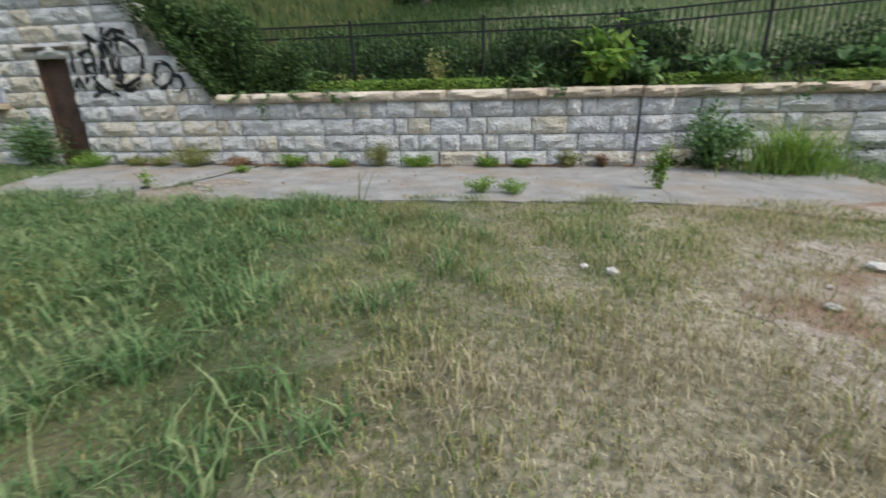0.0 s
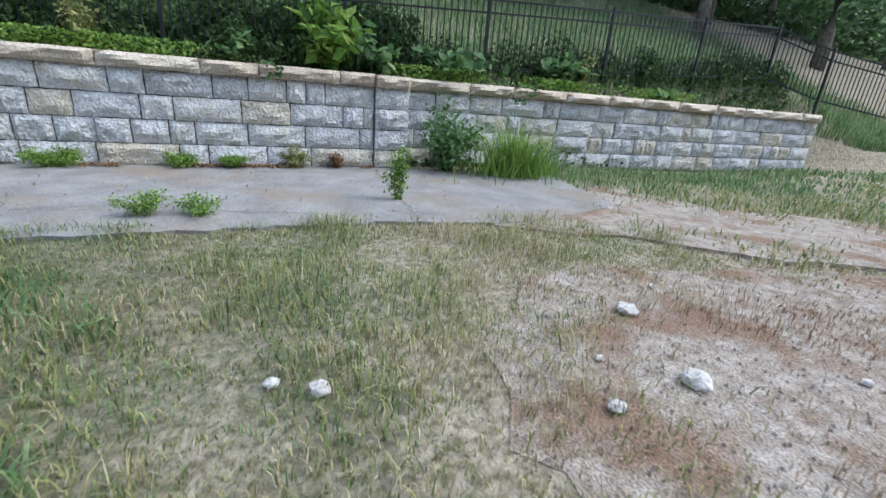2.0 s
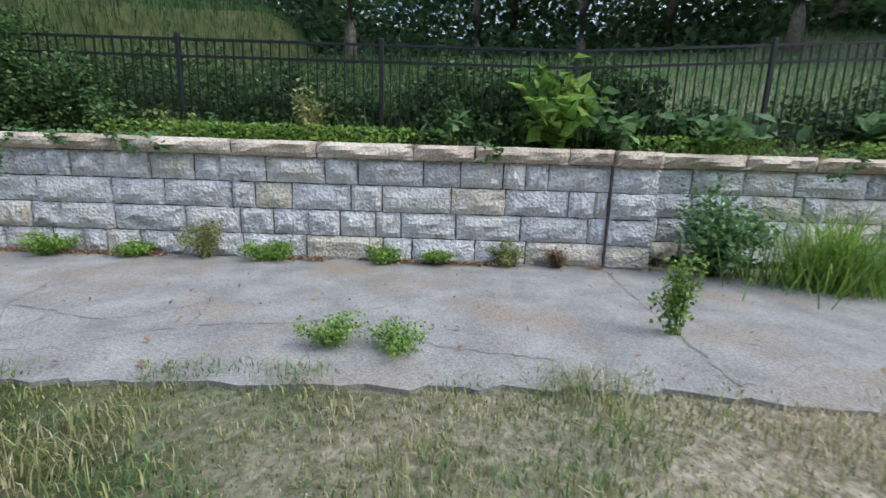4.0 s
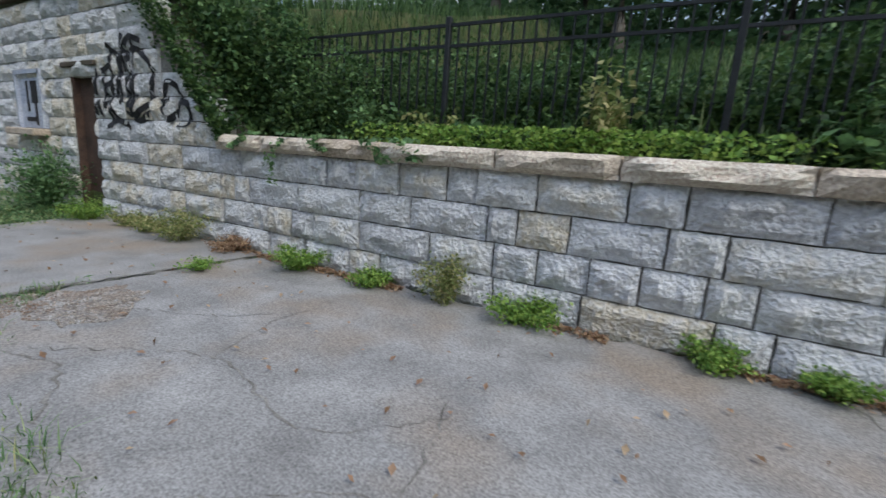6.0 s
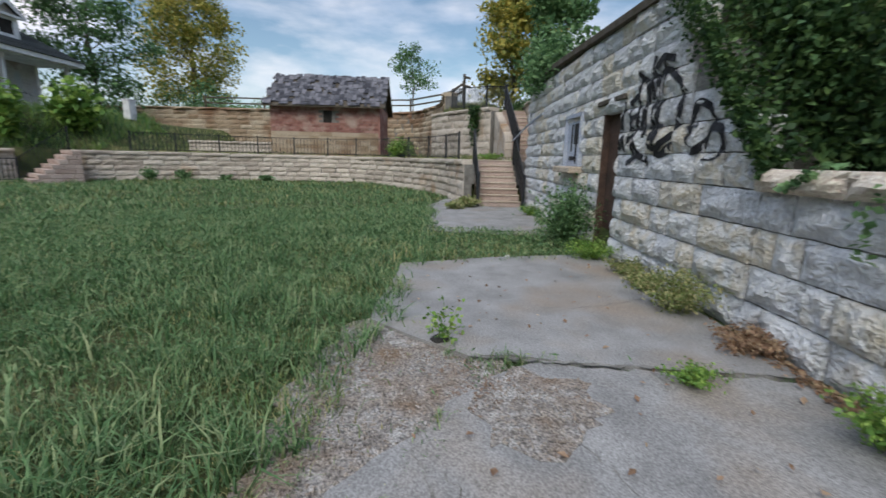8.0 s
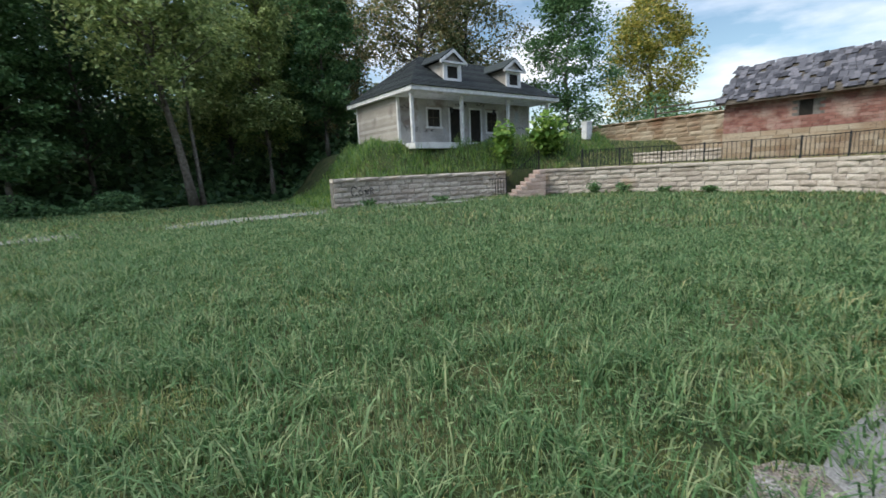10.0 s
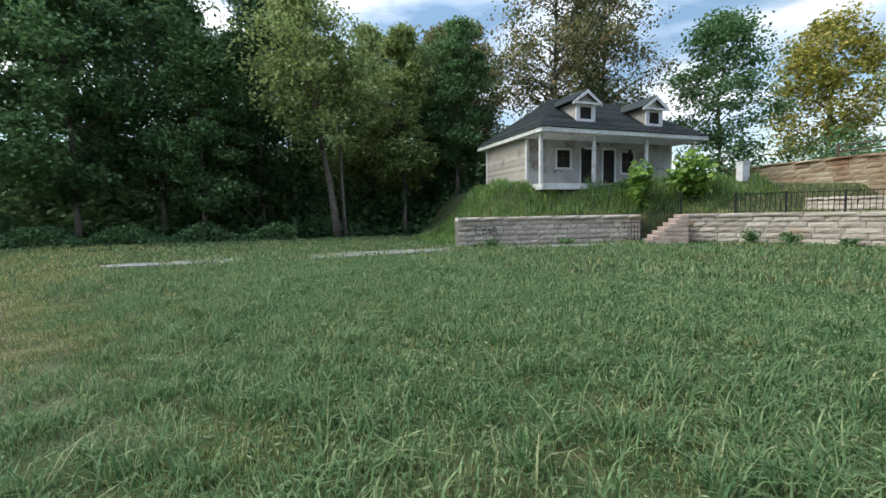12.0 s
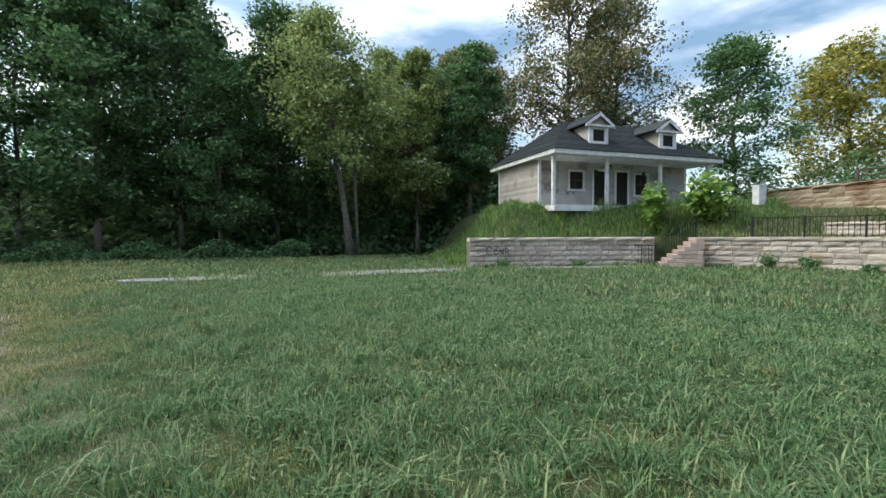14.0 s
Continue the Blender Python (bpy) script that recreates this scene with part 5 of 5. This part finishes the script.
# arching tufts that stand out of the lawn
rng = np.random.default_rng(15)
cx, cy, _ = scatter("tuft", 2300, -15, 1.5, -9, 6.2, .5, 11, 14)
keep = cx + rng.normal(0, 1.2, len(cx)) < -1.8
cx, cy = cx[keep], cy[keep]
k = np.repeat(np.arange(len(cx)), 34)
x, y = cx[k] + rng.normal(0, .07, len(k)), cy[k] + rng.normal(0, .07, len(k))
blades("grass_tufts", x, y, height(x, y), rng.uniform(.1, .24, len(k)) * rng.uniform(.7, 1.5, len(cx))[k], rng.uniform(.004, .009, len(k)), L_GRASS, "arching tufts of coarse green grass", 1.7, 16)
# russet dead weeds over the bare ground
rng = np.random.default_rng(31)
x, y = rng.uniform(1.6, 12, 90000), rng.uniform(-3, 5, 90000)
m = (np.sin(x * 1.9 + np.sin(y * 2)) * np.sin(y * 2.3 + .7) + rng.normal(0, .22, len(x)) > .42) & in_poly(x, y, BARE)
blades("dead_weeds", x[m], y[m], height(x[m], y[m]) + .02, rng.uniform(.03, .1, m.sum()), rng.uniform(.002, .004, m.sum()), L_RED, "russet dead weeds on sandy ground", .9, 32)
# long grass on the mound below the cottage, on the terrace and on the banks
rng = np.random.default_rng(41)
x, y = rng.uniform(-31, -8, 60000), rng.uniform(-24, -11, 60000)
m = in_poly(x, y, TERRACE) & (line_dist(x, y, ARC) > .75) & ~((x > -29.4) & (x < -17.6) & (y < -15.7) & (y > -23))
pick = rng.random(len(x)) < .5
for q, mt in ((m & pick, L_GRASS), (m & ~pick, L_WEED)):
    patch = .7 + .5 * np.sin(x[q] * 1.9 + np.sin(y[q] * 2.3)) * np.sin(y[q] * 1.7)
    blades("mound_grass", x[q], y[q], height(x[q], y[q]), rng.uniform(.25, .8, q.sum()) * patch, rng.uniform(.01, .02, q.sum()), mt, "long weedy grass on the mound before the cottage", .9, 42)
x, y = rng.uniform(-42, -19, 26000), rng.uniform(-12, 9, 26000)
m = in_poly(x, y, TERRACE) & (line_dist(x, y, ARC) > .75)
blades("terrace_grass", x[m], y[m], height(x[m], y[m]), rng.uniform(.1, .35, m.sum()), rng.uniform(.01, .02, m.sum()), L_OLIVE, "weedy grass on the upper terrace", .6, 43)
x, y = rng.uniform(-34, 24, 95000), 9.7 + 20 * rng.random(95000) ** 1.6
# western blades take the dark ivy colour in place of the trees' shade
for q, mt in ((x < 1.5 + rng.normal(0, 2, len(x)), L_IVY_AND_SHADE), (None, L_GRASS)):
    west = q if q is not None else ~west
    s = west
    blades("bank_grass", x[s], y[s], height(x[s], y[s]), rng.uniform(.2, .6, s.sum()), rng.uniform(.008, .016, s.sum()), mt, "tall green grass on the bank, its western part coloured dark for tree shade", .6, 44)
x, y = rng.uniform(-60, -36, 16000), rng.uniform(-26, 9, 16000)
m = in_poly(x, y, HILL) & (line_dist(x, y, UPPER) > .7)
blades("hill_grass", x[m], y[m], height(x[m], y[m]), rng.uniform(.3, .9, m.sum()), rng.uniform(.02, .04, m.sum()), L_WEED, "rough grass on the western rise", .6, 45)
x, y = rng.uniform(3.2, 14.5, 9000), rng.uniform(6.0, 9.2, 9000)
m = (y > 7.3 + .12 * (x - 6)) & (x > 5.4)
blades("wall_foot_grass", x[m], y[m], height(x[m], y[m]), rng.uniform(.06, .22, m.sum()), rng.uniform(.004, .008, m.sum()), L_GRASS, "green grass strip at the foot of the wall", .7, 46)

# ---- ivy and plants along the bank ----
def ivy(name, label, n, fx, leaf, mat, seed):
    rng = np.random.default_rng(seed)
    ob = new(name, leaf_mesh(name, fx(rng, n), leaf, mat, seed, .5, 1.25))
    tagged(ob, label, "ivy", kind="stuff")


def strip(rng, n):
    x = rng.uniform(-6.2, 14, n)
    y = rng.uniform(9.22, 10.4, n)
    top = .16 + .42 * np.clip((y - 9.1), 0, 1) + .22 * np.sin(x * 1.7) * np.sin(x * .6 + 1) + .12 * np.sin(x * 5)
    return np.stack([x, y, height(x, y) + np.clip(top, .08, 1) * rng.random(n)], -1)


ivy("bank_ivy", "low ivy and weeds behind the capstones", 20000, strip, .075, L_IVY_AND_SHADE, 51)
ivy("bank_creeper", "bright yellow-green creeper behind the capstones", 4500, lambda r, n: np.stack([x_ := r.choice([-2.0, -.9, -3.2, 3.8, 6.4, 9], n) + r.normal(0, .5, n), 9.3 + np.abs(r.normal(0, .22, n)), 1.5 + r.random(n) * .22], -1), .05, L_WEED, 52)


def thick(rng, n):
    x = -4.0 - 3.5 * rng.random(n) ** .8
    y = 9.72 + rng.normal(0, .16, n) + .25 * np.sin(x * 5) * .4
    lo = np.interp(x, [-7.9, -6.1, -4], [3.5, 1.6, 1.45])
    hi = np.interp(x, [-8.3, -7, -5.5, -4.3], [3.95, 3.4, 3.0, 2.3]) + .22 * np.sin(x * 4) + .15 * np.sin(x * 9)
    return np.stack([x, y, lo + (hi - lo) * rng.random(n)], -1)


ivy("fence_ivy", "dense dark ivy smothering the end of the fence", 6500, thick, .07, L_IVY_AND_SHADE, 53)
ivy("fence_creeper", "lighter creeper leaves through the ivy on the fence", 1500, thick, .065, L_MID, 57)


def thicket(rng, n):
    # spread east to x = 3.5 so its dark leaves stand in for tree shade
    x = rng.uniform(-7.5, 3.5, n)
    y = 9.95 + 2.2 * rng.random(n) ** 1.5
    top = .85 + .35 * np.sin(x * 1.9) * np.sin(x * .8 + 2) + .25 * np.sin(x * 6.1) * np.sin(y * 7)
    return np.stack([x, y, height(x, y) + np.clip(top, .2, 1.5) * rng.random(n) ** .8], -1)


ivy("bank_thicket", "dense dark weeds and creeper behind the iron fence, deepening the bank's tree shade", 24000, thicket, .065, L_IVY_AND_SHADE, 58)
ivy("bank_sprigs", "lighter weed leaves behind the iron fence", 4000, thicket, .055, L_MID, 59)


def trailing(rng, n):
    k = rng.integers(0, 7, n)
    x0 = np.array([-5.55, -4.9, -4.2, -3.45, -3.1, .9, 5.2])[k]
    drop = np.array([.25, .75, .2, .3, .25, .3, .4])[k]
    u = rng.random(n)
    return np.stack([x0 + .12 * np.sin(u * 5 + k) + rng.normal(0, .05, n), 8.86 - .06 * rng.random(n) + .35 * (u < .25) * rng.random(n), 1.53 - drop * np.clip(u - .2, 0, 1)], -1)


ivy("trailing_vine", "thin vines trailing over the capstones", 420, trailing, .06, L_MID, 60)


def drape(rng, n):
    x = rng.uniform(-8.0, -6.0, n)
    line = np.interp(x, [-7.75, -6.0], [3.5, 1.5])
    return np.stack([x, 8.86 + .8 * rng.random(n) ** 2.2, line + .12 - np.abs(rng.normal(0, .22, n)) * np.interp(x, [-8, -7.4, -6], [1.1, .8, .5])], -1)


ivy("wall_ivy", "ivy spilling over the sloping end of the tall wall", 2600, drape, .065, L_IVY_AND_SHADE, 54)
ivy("upper_ivy", "leafy creeper hanging on the upper stairs' wall", 5000, lambda r, n: np.stack([-15.6 + r.normal(0, .9, n), 9.15 + r.normal(0, .22, n), 3.8 + np.abs(r.normal(0, .5, n)) - .6 * r.random(n) ** 2], -1), .1, L_MID, 55)
ivy("hanging_vine", "vine hanging over the upper grey wall", 900, lambda r, n: np.stack([-23.9 + r.normal(0, .2, n), 7.7 + r.normal(0, .12, n), 3.95 - np.abs(r.normal(0, .6, n))], -1), .12, L_IVY_AND_SHADE, 56)

for i, (x, y, r, h, n, lf, mt) in enumerate(((1.75, 9.75, .8, 1.25, 240, .2, L_WEED), (2.6, 9.55, .5, .8, 120, .16, L_MID), (4.2, 9.9, .9, .75, 200, .17, L_MID), (6.4, 9.9, .8, .7, 160, .16, L_MID),
                                             (-2.9, 9.7, .25, .6, 50, .09, L_MID), (.4, 9.6, .35, .6, 60, .12, L_MID), (9.0, 9.8, .6, .6, 120, .12, L_MID))):
    bush("broadleaf_plant", "broad-leaved green plant on the bank", (x, y, gz(x, y)), r, h, mt, 100 + i, n, lf, "plant", "bank plants", 8, .6)
rw = random.Random(12)
for i in range(16):
    x, y = rw.uniform(-4.5, 9), rw.uniform(9.6, 10.3)
    bush("bank_weed", "tall thin green weed on the bank behind the wall", (x, y, gz(x, y)), rw.uniform(.2, .35), rw.uniform(.55, 1.05), rw.choice((L_MID, L_OLIVE, L_IVY_AND_SHADE)), 400 + i, 260, .055, "weed", "bank weeds", 6)
# weeds rooted along the foot of the wall
for i, (x, y, r, h, mt) in enumerate(((-4.45, 8.72, .34, .34, L_WEED), (-3.4, 8.78, .26, .24, L_WEED), (-2.55, 8.8, .3, .55, L_OLIVE), (-1.75, 8.8, .33, .33, L_WEED), (-.35, 8.85, .26, .26, L_WEED),
                                      (.3, 8.85, .26, .25, L_WEED), (1.2, 8.85, .25, .35, L_OLIVE), (1.85, 8.88, .2, .3, L_RED), (-6.6, 8.7, .5, .5, L_OLIVE), (-5.7, 8.75, .35, .25, L_RED),
                                      (-9.0, 8.6, .4, .42, L_WEED), (-14.3, 8.7, .3, .35, L_WEED), (-8.1, 8.75, .3, .3, L_OLIVE), (-7.4, 8.75, .3, .3, L_OLIVE))):
    bush("weed", "small leafy weed at the foot of the wall", (x, y, .03), r, h, mt, 140 + i, int(1500 * r / .3), .025, "weed", "wall weeds", 14)
bush("tall_weed", "tall grey-green bushy weed before the doorway", (-10.35, 8.55, .02), .75, 1.35, L_MID, 170, 2600, .045, "weed", "", 40)
bush("weed", "low spreading weed on the slab", (-.35, 6.35, .03), .26, .3, L_WEED, 171, 900, .019, "weed", "", 14)
bush("weed", "low spreading weed on the slab", (.12, 6.3, .03), .3, .26, L_WEED, 172, 900, .019, "weed", "", 14)
bush("weed", "small flat weed in the joint", (-5.15, 8.0, .04), .25, .14, L_WEED, 173, 700, .02, "weed", "", 12)
bush("sapling", "spindly green sapling growing out of the slab joint", (-5.72, 6.32, .03), .2, .46, L_WEED, 174, 110, .034, "sapling", "", 7)
bush("tall_weed", "yellow-green weed standing at the pier", (2.25, 6.75, .02), .22, .8, L_WEED, 175, 700, .03, "weed", "", 10)
bush("stair_weeds", "clump of weeds beside the stairs", (-16.2, 7.05, .03), .5, .42, L_OLIVE, 176, 900, .06, "weed", "", 16)
bush("stair_weeds", "clump of weeds beside the stairs", (-15.5, 6.7, .03), .35, .3, L_OLIVE, 177, 500, .06, "weed", "", 12)
bush("recess_bush", "leafy green weeds filling the recess", (3.7, 8.75, .02), .55, 1.25, L_MID, 178, 1800, .06, "bush", "", 26)
bush("shrub", "bright leafy shrub before the cottage porch", (-22.7, -13.4, gz(-22.7, -13.4)), 1.1, 3.2, L_WEED, 180, 620, .27, "shrub", "cottage shrubs", 12, .5)
bush("shrub", "bright leafy shrub before the cottage porch", (-25.3, -12.3, gz(-25.3, -12.3)), 1.3, 2.6, L_WEED, 181, 640, .27, "shrub", "cottage shrubs", 14, .5)
for i, j in enumerate((STEP_AT + 8, STEP_AT + 11, STEP_AT + 15, STEP_AT + 19, 4, 12)):
    px, py = ARC[j]
    bush("weed", "dark weed at the foot of the terrace wall", (px + .4, py + .35, .03), .45, .75 if i < 2 else .4, L_MID, 190 + i, 500, .08, "weed", "terrace weeds", 12)
bush("terrace_bush", "yellow-green bush on the terrace", (-25.6, 4.0, 1.42), .7, 1.3, L_WEED, 198, 900, .1, "bush", "", 16)
# reed-like grass clump in the recess
rng = np.random.default_rng(77)
n = 620
a, r = rng.uniform(0, 6.28, n), .45 * np.abs(rng.normal(0, 1, n))
blades("reed_clump", 4.75 + np.cos(a) * r * 1.2, 8.25 + np.sin(a) * r * .6, np.zeros(n), rng.uniform(.45, 1.2, n) * (1.1 - .35 * np.clip(r, 0, 1.2)), rng.uniform(.006, .012, n), L_WEED, "tall arching reed grass in the recess", 1.25, 78)
bush("landing_weeds", "grassy weeds on the stone landing", (-19.6, 8.1, 1.46), .55, .35, L_WEED, 199, 700, .05, "weed", "", 16)
blades("grass_spike", np.array([-1.95, -1.9, -2.0, -1.85, -1.92, -2.05]), np.array([5.6, 5.55, 5.62, 5.5, 5.6, 5.56]), np.zeros(6), np.array([.75, .7, .62, .55, .68, .5]), np.full(6, .007), L_OLIVE, "tall seeding grass spikes at the slab's edge", .8, 79)

# ---- rocks, rubble and cracks ----
def rock(at, s, mat, label, seed, group=""):
    bm = bmesh.new()
    bmesh.ops.create_icosphere(bm, subdivisions=2, radius=s)
    for v in bm.verts:
        v.co *= 1 + .35 * noise.noise(v.co * (1.4 / s) + Vector((seed, 0, 0)))
        v.co.z *= .55
    ob = part("rock", bm, mat)
    ob.location = (at[0], at[1], at[2] + s * .25)
    tagged(ob, label, "rock", group)


for i, (x, y, s) in enumerate(((2.89, 3.61, .07), (2.65, 2.88, .075), (2.1, 2.85, .045), (.85, 3.35, .05), (.65, 3.45, .035), (2.3, 3.2, .025), (3.4, 3.9, .03), (3.6, 2.6, .03), (-5.75, 6.28, .08), (-9.0, 7.3, .05))):
    rock((x, y, .03), s, M_ROCK if i != 8 else M_CHAR, "pale weathered stone lying on the ground", i, "loose rocks")
for i, (x, y) in enumerate(((2.35, 1.95), (2.55, 1.85), (2.75, 1.9))):
    rock((x, y, -.005), .05, M_CHAR, "black charred lump on the gravel", 40 + i, "charred lumps")
rng = np.random.default_rng(61)
vs, fs = [], []
for poly, n, sz in ((BARE, 5000, .009), (PATH_BARE, 1500, .01), (RUBBLE, 4200, .012), (CRUMBLED, 900, .01)):
    xs, ys = [p[0] for p in poly], [p[1] for p in poly]
    x, y = rng.uniform(min(xs), min(max(xs), 9), n), rng.uniform(max(min(ys), -2), max(ys), n)
    for a, b in zip(*[q[in_poly(x, y, poly)] for q in (x, y)]):
        s = sz * rng.uniform(.4, 1.8)
        o = len(vs)
        for d in ((1, 0, 0), (-.5, .8, 0), (-.5, -.8, 0), (.1, .1, .8)):
            vs.append((a + d[0] * s * rng.uniform(.7, 1.3), b + d[1] * s * rng.uniform(.7, 1.3), .022 + d[2] * s + (.02 if poly is CRUMBLED else 0)))
        fs += [(o, o + 1, o + 3), (o + 1, o + 2, o + 3), (o + 2, o, o + 3)]
peb = raw("gravel", vs, fs, M_GRAVEL)
tagged(peb, "loose pale gravel on the bare ground", "gravel", kind="stuff")


def crack(pts, z, w, seed):
    rng = random.Random(seed)
    bm = bmesh.new()
    prev = None
    for x, y in spline(pts, .06):
        x, y = x + rng.uniform(-.025, .025), y + rng.uniform(-.025, .025)
        k = w * rng.uniform(.4, 2.0)
        pair = (bm.verts.new((x - k, y - k, z)), bm.verts.new((x + k, y + k, z)))
        if prev:
            bm.faces.new((prev[0], pair[0], pair[1], prev[1]))
        prev = pair
    ob = part("crack", bm, M_MORTAR)
    tagged(ob, "dark crack across the concrete", "crack", kind="structure")


for i, (p, z, w) in enumerate((([(-5.45, 6.5), (-5.35, 7.5), (-5.22, 8.9)], .058, .014), ([(-4.2, 6.3), (-3.2, 6.9), (-2.2, 6.7), (-1.6, 7.2)], .038, .005), ([(-3.2, 6.9), (-3.4, 7.8), (-2.9, 8.6)], .038, .004),
                               ([(-2.5, 5.9), (-1.5, 6.6), (-.6, 6.8), (.2, 7.5)], .038, .006), ([(-.6, 6.8), (.4, 6.4), (1.2, 6.2)], .038, .005), ([(-1.5, 6.6), (-1.7, 7.4)], .038, .004),
                               ([(-4.8, 6.9), (-3.9, 7.3), (-3.4, 7.8)], .038, .005), ([(-4.5, 6.1), (-3.8, 6.3), (-3.2, 6.0)], .038, .007), ([(.4, 8.8), (.9, 7.6), (.6, 6.4)], .038, .003),
                               ([(2.4, 8.8), (2.3, 7.2), (2.2, 5.9)], .038, .008), ([(-7, 8.6), (-6.6, 7.4), (-7.2, 6.0)], .058, .003))):
    crack(p, z, w, 300 + i)
# fallen leaves and twigs on the slabs
rng = np.random.default_rng(71)
n = 240
x, y = rng.uniform(-9, 5, n), rng.uniform(5.9, 8.8, n)
m = in_poly(x, y, SLAB_A) | in_poly(x, y, SLAB_B)
ob = new("litter_leaves", leaf_mesh("litter_leaves", np.stack([x[m], y[m], np.full(m.sum(), .066)], -1), .035, L_RED, 72, 1.0))
tagged(ob, "scattered dead leaves on the concrete", "leaves", kind="stuff")
# dead debris gathered at the wall's foot
n = 5000
x, y = rng.uniform(-8, 2.4, n), 8.92 - np.abs(rng.normal(0, .07, n))
m = np.sin(x * 3) + np.sin(x * 1.3 + 1) > -.3
ob = new("wall_litter", leaf_mesh("wall_litter", np.stack([x, y, .045 + .03 * rng.random(n)], -1)[m], .03, L_RED, 73, .8))
tagged(ob, "dead leaves and dirt gathered at the wall's foot", "leaves", kind="stuff")
